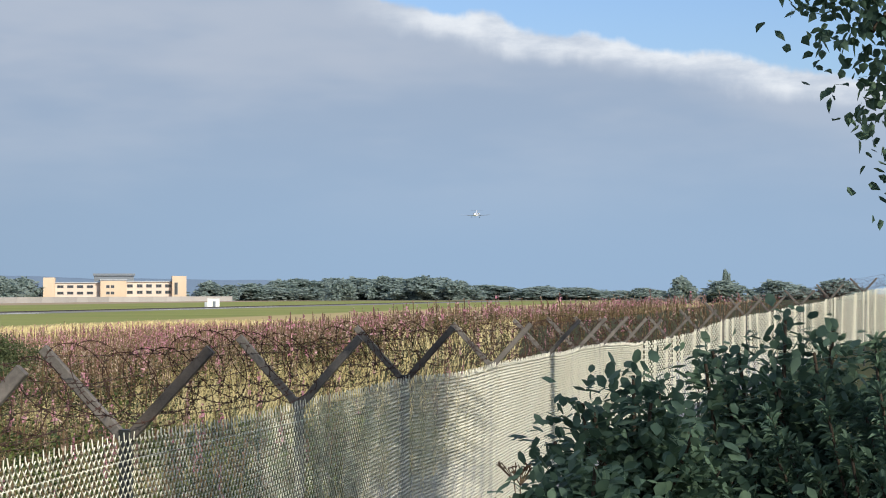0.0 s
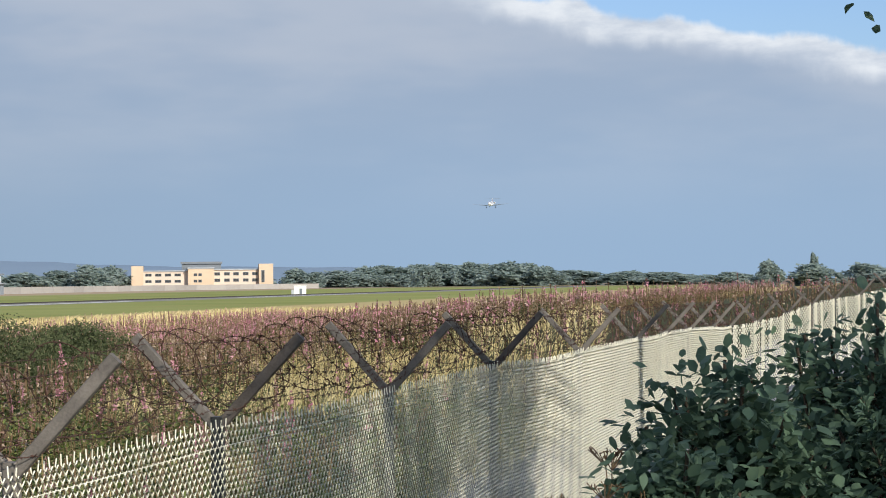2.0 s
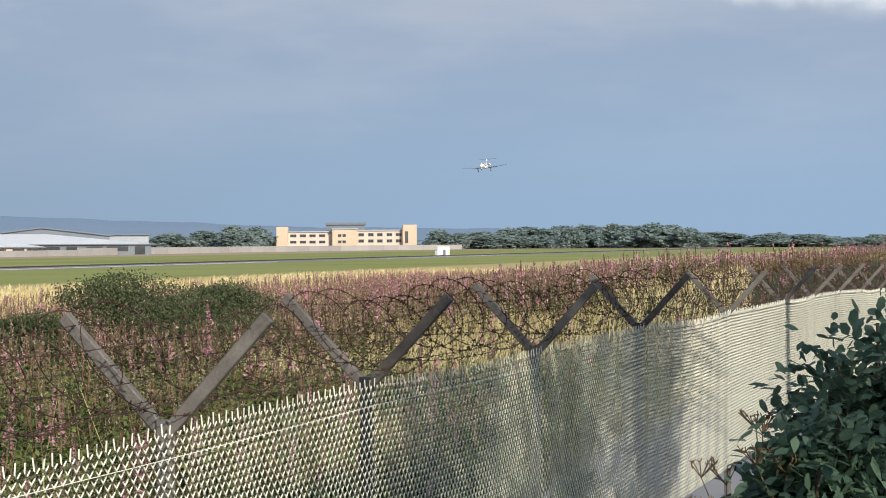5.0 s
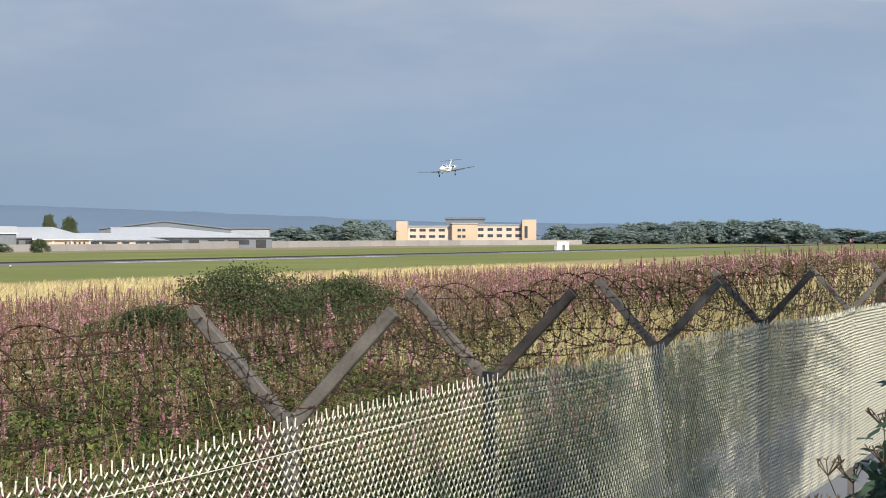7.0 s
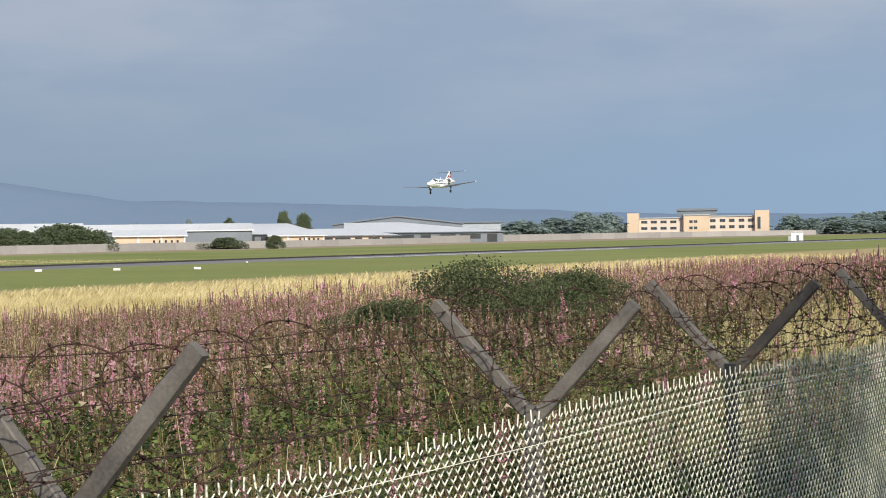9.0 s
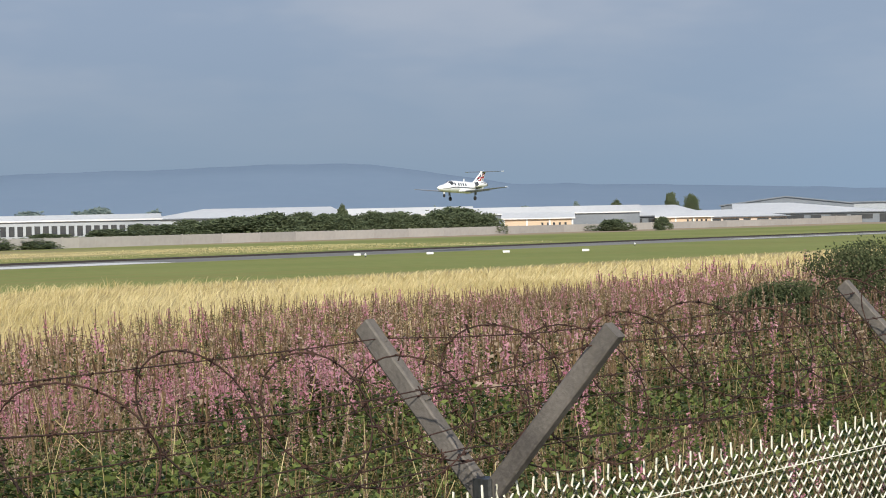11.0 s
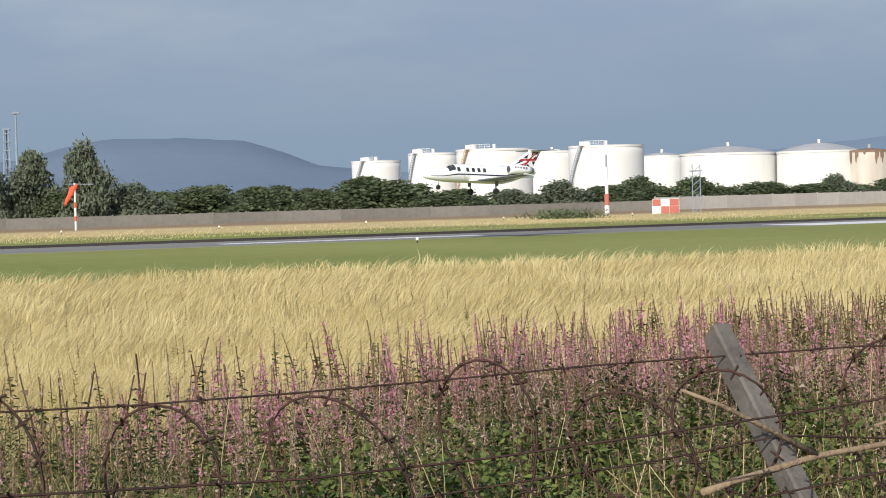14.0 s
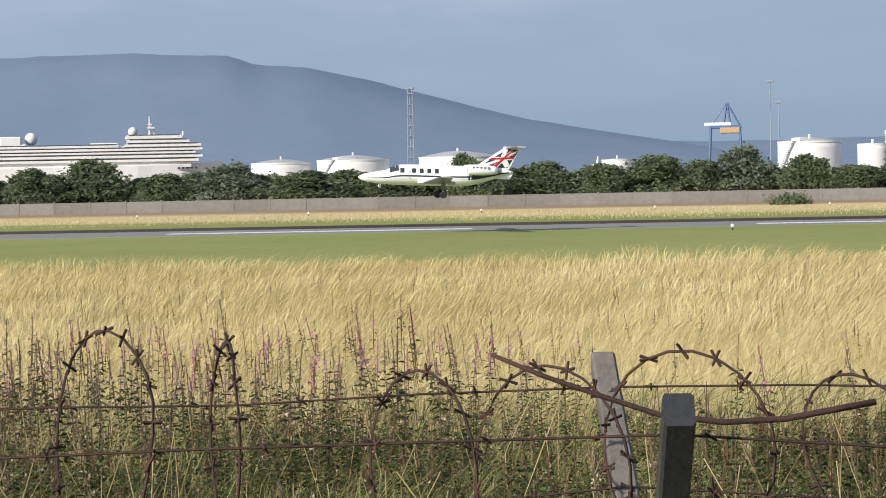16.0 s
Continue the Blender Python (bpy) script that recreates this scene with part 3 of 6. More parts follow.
# curved hangar with a grey gable, the low white halls before it
shed(26.88, 1.75, 980, high(0.26, 980), high(0.475, 980), 60, CLADDARK, CLADDARK, ridge_at=0.49, label="large grey hangar with a shallow dark roof")
def hall(r0, r1, e0, e1, el_ridge, el_eave, d, depth, wall_m, wins, label):
    """A broad hall with a low hipped roof: the ridge spans bearings r0 to r1, the front eave e0 to e1."""
    mid_b = (e0 + e1) / 2
    at = lambda b: d * math.tan(radians(mid_b - b))
    ze, zr = high(el_eave, d), high(el_ridge, d)
    ob = empty("warehouse", facing(mid_b, d), label, "warehouse", "warehouses beside the airfield")
    x0, x1 = at(e0), at(e1)
    wall_x0 = x0 + 1.2
    part("wall", boxes(((wall_x0, 0.8, -1), (x1 - 1.2, depth * 1.6, ze - 0.3)), bevel=0.05), wall_m, ob)
    bm = bmesh.new()
    low = [bm.verts.new(p) for p in ((x0, 0, ze), (x1, 0, ze), (x1, depth * 1.7, ze), (x0, depth * 1.7, ze))]
    top = [bm.verts.new(p) for p in ((at(r0), depth, zr), (at(r1), depth, zr))]
    for f in ((low[0], low[1], top[1], top[0]), (low[1], low[2], top[1]), (low[2], low[3], top[0], top[1]), (low[3], low[0], top[0]), (low[3], low[2], low[1], low[0])):
        bm.faces.new(f)
    bmesh.ops.recalc_face_normals(bm, faces=bm.faces[:])
    part("roof", bm, CLADROOF, ob)
    part("gutter", boxes(((x0 - 0.2, -0.25, ze - 0.35), (x1 + 0.2, 0.1, ze + 0.05)), bevel=0.04), CLADDARK, ob)
    for i in range(wins):
        c = wall_x0 + (i + 0.5) * (x1 - 1.2 - wall_x0) / wins
        w = (x1 - x0) / wins * (0.22 + 0.12 * (i % 3))
        part("door" if i % 3 == 0 else "window", boxes(((c - w, 0.65, 0.2 if i % 3 == 0 else ze * 0.35), (c + w, 0.82, ze * 0.78))), GLASSDARK, ob)
    return ob


hall(28.45, 26.85, 28.3, 23.95, 0.31, 0.02, 900, 45, CLADDARK, 7, "broad white-roofed hall with dark doorways")
hall(29.6, 28.2, 29.5, 26.8, 0.15, -0.045, 830, 30, PINKBRICK, 6, "low white-roofed hall with pale brick walls")
hall(32.4, 29.8, 32.6, 28.85, 0.32, 0.02, 800, 45, CLADDARK, 6, "wide hall with a pale metal roof and dark front")
side_block = empty("flat_roofed_block", facing(24.65, 985), "grey flat-roofed block beside the hangar", "building")
part("wall", boxes(((-9.5, 0, -1), (9.5, 20, high(0.25, 985))), bevel=0.05), CLADGREY, side_block)
part("roof", boxes(((-11, -1, high(0.25, 985)), (11, 21, high(0.285, 985))), bevel=0.05), CLADDARK, side_block)
monopitch(33.4, 2.6, 790, high(0.15, 790), high(0.33, 790), 22, CLADDARK, CLADROOF)
monopitch(37.3, 2.0, 800, high(0.18, 800), high(0.38, 800), 22, CLADGREY, CLADROOF)
hall(42.6, 39.0, 44.05, 38.6, 0.47, 0.20, 720, 40, CLADGREY, 0, "broad grey hall under a white metal roof")
monopitch(46.6, 2.9, 640, high(0.22, 640), high(0.36, 640), 20, CLADGREY, CLADROOF, wins=26, label="long grey workshop with a row of dark windows")
shed(50.6, 2.2, 700, high(0.30, 700), high(0.66, 700), 60, CLADGREY, CLADROOF, ridge_at=0.55)


def buff_unit(bearing, half, d, el_top, n):
    k = d * math.tan(radians(half))
    top = high(el_top, d)
    ob = empty("brick_unit", facing(bearing, d), "single-storey buff brick unit with white piers and a pale roof", "building", "buff brick units")
    part("wall", boxes(((-k, 0, -1), (k, 20, top)), bevel=0.04), TANBRICK, ob)
    bm = bmesh.new()
    sec = [(-1.2, top), (14, top + 1.9), (21, top), (21, top - 0.35), (14, top + 1.4), (-1.2, top - 0.35)]
    loft(bm, [[Vector((px, yy, pz)) for yy, pz in sec] for px in (-k - 1.0, k + 1.0)])
    part("roof", bm, CLADROOF, ob)
    for i in range(n + 1):
        c = -k + i * 2 * k / n
        part("pier", boxes(((c - 0.3, -0.25, -1), (c + 0.3, 0.0, top - 0.3)), bevel=0.02), MARKING, ob)
    for i in range(5):
        c = k * 0.12 + i * k * 0.17
        part("window", boxes(((c - 0.35, -0.08, 1.4), (c + 0.35, 0.05, 3.0))), GLASSDARK, ob)


buff_unit(33.53, 0.92, 700, 0.02, 3)
buff_unit(29.6, 0.72, 780, -0.02, 3)


# small white site hut out on the grass
def site_hut():
    q = polar(16.18, 700)
    ob = empty("equipment_hut", pose(q.x, q.y, 0, 0, 0, 16), "small white equipment hut with a dark doorway", "hut")
    part("body", boxes(((-2.0, 0, -0.2), (2.0, 2.6, 2.9)), bevel=0.05), MARKING, ob)
    part("roof", boxes(((-2.2, -0.2, 2.9), (2.2, 2.8, 3.1)), bevel=0.03), CLADROOF, ob)
    part("door", boxes(((-0.2, -0.05, 0), (0.7, 0.02, 2.0))), CLADDARK, ob)
    part("annex", boxes(((-2.9, 0, -0.2), (-2.05, 2.0, 1.7)), bevel=0.04), CLADGREY, ob)


site_hut()


# ---- hills ----
def hill(name, d, outline, material, label):
    """A far ridge: an outline of (bearing, elevation) swept back into rolling ground."""
    bs = np.arange(outline[0][0], outline[-1][0] + 0.01, 0.35)
    els = np.interp(bs, [o[0] for o in outline], [o[1] for o in outline])
    els = els + 0.035 * np.array([noise.noise((b * 0.9, 3.1, d)) + 0.5 * noise.noise((b * 2.7, 1.0, d)) for b in bs])
    rows = []
    for f, h in ((0.80, 0.0), (0.88, 0.35), (0.95, 0.8), (1.0, 1.0), (1.06, 0.9)):
        a = np.radians(bs)
        calm = np.convolve(np.pad(els, 12, mode="edge"), np.ones(25) / 25, mode="valid")
        top = EYE_Z + d * np.tan(np.radians(np.maximum(els if h == 1.0 else calm, 0)))
        bumpy = 1 + 0.03 * np.array([noise.noise((b * 0.5, f * 9, 2.0)) for b in bs]) * (0 < h < 1)
        rows.append(np.c_[-np.sin(a) * d * f, np.cos(a) * d * f, top * h * bumpy - (5 if h == 0 else 0)])
    n = len(bs)
    v = np.concatenate(rows)
    i, j = np.meshgrid(np.arange(len(rows) - 1), np.arange(n - 1), indexing="ij")
    q = (i * n + j).ravel()
    ob = smooth(cloud(name, v, np.c_[q, q + 1, q + n + 1, q + n], material))
    return tagged(ob, label, "hill", kind="structure")


hill("backdrop_hill_1", 4300, [(84, 0.3), (86, 0.7), (87.7, 1.0), (89.5, 1.3), (91.46, 1.67), (93, 2.1), (94.19, 2.41), (95.5, 2.75), (96.92, 3.06), (98.2, 3.15), (99, 3.4), (101.7, 3.5), (105, 3.4), (110, 3.3), (118, 2.6), (130, 1.0)], HILL_HAZED, "wooded hill rising steeply beyond the harbour, painted blue-grey for haze")
hill("backdrop_hill_2", 4500, [(66, 0.4), (67.1, 0.71), (68.2, 1.2), (69.2, 1.49), (71, 1.6), (72.86, 1.6), (74, 1.4), (75, 1.11), (77, 0.9), (80, 0.95), (84, 0.85), (88, 0.9), (92, 0.5)], HILL_HAZED, "low ridge across the water, painted blue-grey for haze")
hill("backdrop_hill_3", 4600, [(10, 0.3), (20, 0.45), (25.66, 0.69), (30, 0.85), (34.3, 0.97), (36, 1.25), (37.5, 1.5), (38.9, 1.6), (41, 1.6), (44, 1.5), (46, 1.48), (48.6, 1.42), (51.6, 1.22), (55, 0.9), (60, 0.6), (66, 0.5), (70, 0.3)], HILL_FAR_HAZED, "hill range painted pale blue for haze")


# ---- harbour: ship, cranes, masts ----
def cruise_ship():
    d = 1500.0
    k = d * math.tan(radians(1))
    ob = empty("cruise_ship", facing(102.4, d), "white cruise ship with many decks, domes and a mast", "ship")
    # local x to the right is the bow side
    x = lambda px: (px - 180) / 65.4 * k
    z = lambda py: high(0.30 + (310 - py) / 65.4, d)
    bm = bmesh.new()
    secs = []
    for px, w, top in ((-900, 12, 300), (-400, 15, 298), (240, 15, 297), (320, 11, 295), (372, 3, 292), (384, 0.5, 290)):
        secs.append([Vector((x(px), s * w, zz)) for s, zz in ((-1, -2), (-1, z(top)), (1, z(top)), (1, -2))])
    loft(bm, secs)
    part("hull", bm, WHITE, ob)
    levels = [(-900, 345, 290, 284, 13), (-900, 352, 283, 277, 13.6), (-900, 340, 276, 271, 12.5), (-900, 352, 270.5, 265, 13.4), (-900, 208, 264.5, 259, 12), (218, 350, 264, 258, 12.5), (222, 330, 257, 251, 11.5), (220, 318, 250, 243, 10)]
    part("superstructure", boxes(((x(-900), -11, z(300)), (x(332), 11, z(262)))), WHITE, ob)
    part("upper_house", boxes(((x(222), -9, z(264)), (x(316), 9, z(243)))), WHITE, ob)
    for a, b, y0, y1, w in levels:
        part("deck", boxes(((x(a), -w, z(y0)), (x(b), w, z(y1 + 1.6))), bevel=0.1), WHITE, ob)
        part("window_band", boxes(((x(a) + 2, -w + 0.6, z(y1 + 1.7)), (x(b) - 2, w - 0.6, z(y1 - 0.2)))), GLASSDARK, ob)
    for n in range(10):
        c = x(310 + n * 7.5) if n < 5 else x(-10 + (n - 5) * 11)
        part("porthole", boxes(((c - 0.8, -12.4 if n > 4 else -13.2, z(303)), (c + 0.8, -10, z(300)))), GLASSDARK, ob)
    for a, b, y0, y1 in ((5, 42, 259, 243), (-6, 50, 264, 256), (158, 208, 259, 256)):
        part("funnel_house", boxes(((x(a), -7, z(y0)), (x(b), 7, z(y1))), bevel=0.8), WHITE, ob)
    for px, py, r in ((58, 247, 4.4), (233, 237, 3.3)):
        bm = bmesh.new()
        bmesh.ops.create_uvsphere(bm, u_segments=20, v_segments=12, radius=r)
        for v in bm.verts:
            v.co += Vector((x(px), 0, z(py)))
        smooth(part("radar_dome", bm, CLADROOF, ob))
        part("dome_stand", tube(bmesh.new(), [(x(px), 0, z(py + 12)), (x(px), 0, z(py + 3))], 1.6, 10), WHITE, ob)
    bm = tube(bmesh.new(), [(x(262), 0, z(243)), (x(262), 0, z(210))], 0.9, 8, 0.35)
    box(bm, (x(258), -3, z(232)), (x(271), 3, z(229)))
    box(bm, (x(259), -2, z(226)), (x(266), 2, z(223.5)))
    tube(bm, [(x(270), 0, z(243)), (x(270), 0, z(231))], 0.5, 6)
    part("mast", bm, WHITE, ob)
    part("mast", tube(bmesh.new(), [(x(320), 0, z(246)), (x(320), 0, z(237))], 0.8, 6), WHITE, ob)


cruise_ship()


def dock_crane(bearing, d, el_top, half):
    ob = empty("dock_crane", facing(bearing, d), "tall blue dock crane with a raised white boom and buff cab", "crane", "dock cranes")
    k = d * math.tan(radians(1))
    w = half * k
    top, deck = high(el_top, d), high(el_top - 0.62, d)
    for sx in (-1, 1):
        for sy in (-1, 1):
            part("leg", tube(bmesh.new(), [(sx * w, sy * w * 0.5, 0), (sx * w * 0.85, sy * w * 0.45, deck)], 0.9, 6), CRANEBLUE, ob)
    part("deck", boxes(((-w * 0.95, -w * 0.5, deck - 1), (w * 0.95, w * 0.5, deck + 1)), bevel=0.2), CRANEBLUE, ob)
    part("machine_house", boxes(((-0.3 * w, -w * 0.55, deck - 4.5), (w * 0.85, w * 0.5, deck - 0.5)), bevel=0.4), CRANEYELLOW, ob)
    part("boom", boxes(((-1.25 * w, -1.2, deck + 0.8), (0.35 * w, 1.2, deck + 3.2)), bevel=0.3), CLADROOF, ob)
    for a, b in (((-0.1 * w, deck + 1), (0.1 * w, top)), ((0.9 * w, deck), (0.15 * w, top)), ((-0.75 * w, deck + 2), (0.08 * w, top)), ((0.3 * w, deck + 1), (0.14 * w, top))):
        part("stay", tube(bmesh.new(), [(a[0], 0, a[1]), (b[0], 0, b[1])], 0.75 if a[0] > -0.5 * w else 0.3, 6), CRANEBLUE, ob)
    part("head", boxes(((0.0 * w, -1, top - 1.2), (0.25 * w, 1, top + 0.6)), bevel=0.2), CRANEBLUE, ob)


dock_crane(78.1, 1500, 1.78, 0.48)
dock_crane(85.7, 1500, 1.86, 0.45)


def flood_mast(bearing, d, el_top, lattice=False, r=0.5):
    ob = empty("light_mast", facing(bearing, d), "tall grey floodlight mast over the harbour", "light mast", "harbour light masts")
    top = high(el_top, d)
    if lattice:
        w = 2.2
        for sx, sy in ((-1, -1), (1, -1), (0, 1)):
            part("pole", tube(bmesh.new(), [(sx * w, sy * w, 0), (sx * w * 0.6, sy * w * 0.6, top)], r * 0.6, 5), MASTGREY, ob)
        for z in np.linspace(top * 0.3, top * 0.95, 7):
            part("brace", boxes(((-w, -w, z - 0.25), (w, w, z + 0.25))), MASTGREY, ob)
    else:
        part("pole", tube(bmesh.new(), [(0, 0, 0), (0, 0, top)], r, 8, r * 0.6), MASTGREY, ob)
    part("lamp_ring", boxes(((-2.4, -1.2, top - 0.5), (2.4, 1.2, top + 0.9)), bevel=0.3), MASTGREY, ob)
    return ob


flood_mast(94.15, 1300, 2.44, True)
flood_mast(77.25, 1400, 2.06)
flood_mast(75.2, 1300, 2.33, r=0.9)
flood_mast(75.45, 1250, 1.91, True, 0.8)
flood_mast(84.5, 1400, 2.42)
flood_mast(84.28, 1500, 1.86)
flood_mast(80.35, 1500, 1.75, r=0.4)


def workboat(bearing, d, el):
    ob = empty("workboat", facing(bearing, d), "small white boat's wheelhouse and mast", "boat", "small boats in the harbour")
    z = high(el, d)
    part("hull", boxes(((-9, -3, 0), (9, 3, z * 0.45)), bevel=0.5), WHITE, ob)
    part("wheelhouse", boxes(((-2, -2, z * 0.4), (4, 2, z * 0.75)), bevel=0.4), WHITE, ob)
    part("mast", tube(bmesh.new(), [(1, 0, z * 0.7), (1.4, 0, z)], 0.7, 6, 0.3), WHITE, ob)


workboat(77.0, 900, 0.93)
workboat(89.2, 900, 0.52)
workboat(92.0, 900, 0.5)


# ---- airfield equipment ----
def banded_pole(q, rz, bands, r, name, label, category):
    ob = empty(name, pose(q.x, q.y, 0, 0, 0, rz), label, category)
    for z0, z1, m, rr in bands:
        part("pole_section", tube(bmesh.new(), [(0, 0, z0), (0, 0, z1)], rr * r, 10), m, ob)
    return ob


def windsock():
    d = 305.0
    q = polar(73.7, d)
    top = high(0.45, d)
    ob = banded_pole(q, 73.7, [(-0.2, 1.3, MARKING, 1), (1.3, 2.0, ORANGE, 1), (2.0, 3.2, MARKING, 1), (3.2, 4.0, ORANGE, 1), (4.0, top, MARKING, 0.8)], 0.16, "windsock", "limp orange windsock on a red and white pole", "windsock")
    part("crossarm", tube(bmesh.new(), [(-1.4, 0, top - 0.1), (2.6, 0, top - 0.2)], 0.06, 6), MASTGREY, ob)
    bm = bmesh.new()
    rings = []
    for i, (dx, z, r) in enumerate(((-0.15, top - 0.3, 0.5), (-0.35, top - 1.0, 0.55), (-0.75, top - 1.8, 0.5), (-1.1, top - 2.5, 0.36), (-1.25, top - 3.0, 0.22))):
        rings.append([Vector((dx + r * math.cos(a) * (1.1 + 0.25 * math.sin(3 * a + i)), 0.5 * r * math.sin(a), z + 0.25 * math.cos(a))) for a in np.linspace(0, math.tau, 13)[:-1]])
    loft(bm, rings)
    smooth(part("sock", bm, ORANGE, ob, "drooping orange cloth sock"))


windsock()
d_pole = 330.0
banded_pole(polar(59.45, d_pole), 59, [(-0.2, 1.5, MARKING, 1.4), (1.5, 3.3, FADED_RED, 1.4), (3.3, high(0.55, d_pole), MARKING, 1.0), (high(0.55, d_pole), high(0.88, d_pole), MASTGREY, 0.5)], 0.27, "marker_mast", "slim white mast with a red band near its foot", "mast")


def chequer_cabin():
    q = polar(57.88, 325)
    ob = empty("chequered_cabin", pose(q.x, q.y, 0, 0, 0, 57.9), "small equipment cabin in red and white chequers", "cabin")
    part("body", boxes(((-2.05, 0, 0.1), (2.05, 2.2, 2.35)), bevel=0.03), MARKING, ob)
    cols = [(-2.0, -0.75), (-0.7, 0.55), (0.6, 2.0)]
    for i, (x0, x1) in enumerate(cols):
        for j, (z0, z1) in enumerate(((0.15, 1.2), (1.25, 2.3))):
            if (i + j) % 2 == 1 or (i == 2 and j == 0):
                part("red_panel", boxes(((x0, -0.05, z0), (x1, 0.0, z1))), FADED_RED, ob)
    ob = empty("lattice_mast", pose(*polar(57.05, 330), 0, 0, 57), "short grey lattice mast with a platform", "mast")
    for sx in (-0.6, 0.6):
        for sy in (-0.6, 0.6):
            part("leg", tube(bmesh.new(), [(sx, sy, 0), (sx, sy, 7.5)], 0.08, 5), MASTGREY, ob)
    for k in range(7):
        part("brace", tube(bmesh.new(), [(-0.6, -0.6, k * 1.05), (0.6, -0.6, k * 1.05 + 1.0)], 0.06, 4), MASTGREY, ob)
    part("platform", boxes(((-1.0, -0.8, 6.4), (1.0, 0.8, 6.6)), bevel=0.03), MASTGREY, ob)


chequer_cabin()
for i, (b, d, w) in enumerate(((80.2, 285, 4.6), (78.3, 283, 3.8), (84.0, 286, 3.0), (60.5, 300, 6))):
    rnd = np.random.RandomState(40 + i)
    n = 1500
    c = rnd.normal(size=(n, 3)) * (w / 2.4, 1.0, 0.42) + (0, 0, 0.55)
    c[:, 2] = np.abs(c[:, 2])
    off = rnd.normal(size=(n, 3, 3)) * 0.16
    v = (c[:, None, :] + off).reshape(-1, 3)
    q = polar(b, d)
    ob = cloud("low_bush", v, np.arange(n * 3).reshape(-1, 3), LEAF_HEDGE)
    ob.matrix_basis = pose(q.x, q.y, -0.1, 0, 0, b)
    tagged(ob, "low dark green scrub on the dry verge", "bush", "scrub on the verge")


# ---- trees and hedges ----
def crown_mesh(name, seed, rx, rz, n, leaf, lobes, material, low=0.42):
    """A crown of many leaf sprays gathered in uneven lobes; base at z = 0, height 2 * rz."""
    rs = np.random.RandomState(seed)
    pts = []
    for k in range(lobes):
        a, rr = rs.uniform(0, math.tau), rs.uniform(0.1, 0.72)
        zc = low + (1.6 - low) * (k + rs.uniform(0, 1)) / lobes
        wide = 1.0 - 0.85 * max(0, zc - 0.8)
        c = np.array([math.cos(a) * rr * wide, math.sin(a) * rr * wide, zc])
        s = rs.uniform(0.24, 0.42) * (1.0 - 0.35 * max(0, zc - 1.0))
        m = n // lobes
        dirs = rs.normal(size=(m, 3))
        dirs /= np.linalg.norm(dirs, axis=1)[:, None]
        rad = s * rs.uniform(0.55, 1.05, size=(m, 1)) * (1 + 0.25 * np.sin(7 * dirs[:, :1] + k) * np.cos(6 * dirs[:, 2:]))
        pts.append(c + dirs * rad)
    p = np.concatenate(pts)
    p[:, 2] = np.maximum(p[:, 2], 0.02)
    p = p * (rx, rx, rz)
    m = len(p)
    u = rs.normal(size=(m, 3))
    u /= np.linalg.norm(u, axis=1)[:, None]
    w = np.cross(u, rs.normal(size=(m, 3)))
    w /= np.linalg.norm(w, axis=1)[:, None]
    s = leaf * rs.uniform(0.6, 1.4, size=(m, 1))
    quad = np.stack([p - u * s, p + w * s * 0.55, p + u * s, p - w * s * 0.55], 1).reshape(-1, 3)
    ob = cloud(name, quad, np.arange(m * 4).reshape(-1, 4), material)
    return ob


def tree_kind(seed, material, n=1700, leaf=0.042, lobes=14, low=0.42):
    """A tree of unit width and height: tapered trunk with limbs, crown of leaf sprays."""
    rs = random.Random(seed)
    ob = empty("tree", pose(0, 0, 0), "bushy green tree in the hedge beyond the wall", "tree", "trees beyond the wall")
    bm = tube(bmesh.new(), [(0, 0, -0.05), (0.01, 0, 0.2), (-0.01, 0.01, 0.62)], 0.035, 6, 0.012)
    part("trunk", bm, BARK, ob)
    for k in range(4):
        a = rs.uniform(0, math.tau)
        part("limb", tube(bmesh.new(), [(0, 0, 0.2 + 0.08 * k), (0.12 * math.cos(a), 0.12 * math.sin(a), 0.42 + 0.08 * k), (0.26 * math.cos(a), 0.26 * math.sin(a), 0.6 + 0.06 * k)], 0.014, 5, 0.004), BARK, ob)
    c = crown_mesh("crown", seed, 0.56, 0.5, n, leaf, lobes, material, low)
    c.parent = ob
    return ob


KINDS = [tree_kind(100 + i, LEAF_HEDGE if i < 4 else LEAF_WILLOW, 6000, 0.032, 34, 0.06) for i in range(7)]
FAR_KINDS = [tree_kind(200 + i, LEAF_HAZED, 3200, 0.05, 26, 0.08) for i in range(4)]
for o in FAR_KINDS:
    tagged(o, "tree of the far wood, distance haze painted into its leaves", "tree", "trees of the far wood")
used = set()


def plant_tree(kinds, i, bearing, el_top, width_deg, d, label=None):
    src = kinds[i % len(kinds)]
    if kinds is KINDS and bearing > 46:
        # the hedge stands just beyond the wall
        d = max(d, 330 / math.sin(radians(bearing)) + 7 + (i * 5) % 12)
    q = polar(bearing, d)
    h = max(2.5, high(el_top, d))
    w = d * math.tan(radians(width_deg))
    m = pose(q.x, q.y, 0, 0, 0, (i * 73) % 360)
    if src not in used:
        used.add(src)
        ob = src
    else:
        ob = copy_thing(src, m)
    ob.matrix_basis = m
    ob.scale = (w, w, h)
    if label:
        tagged(ob, label)
    return ob


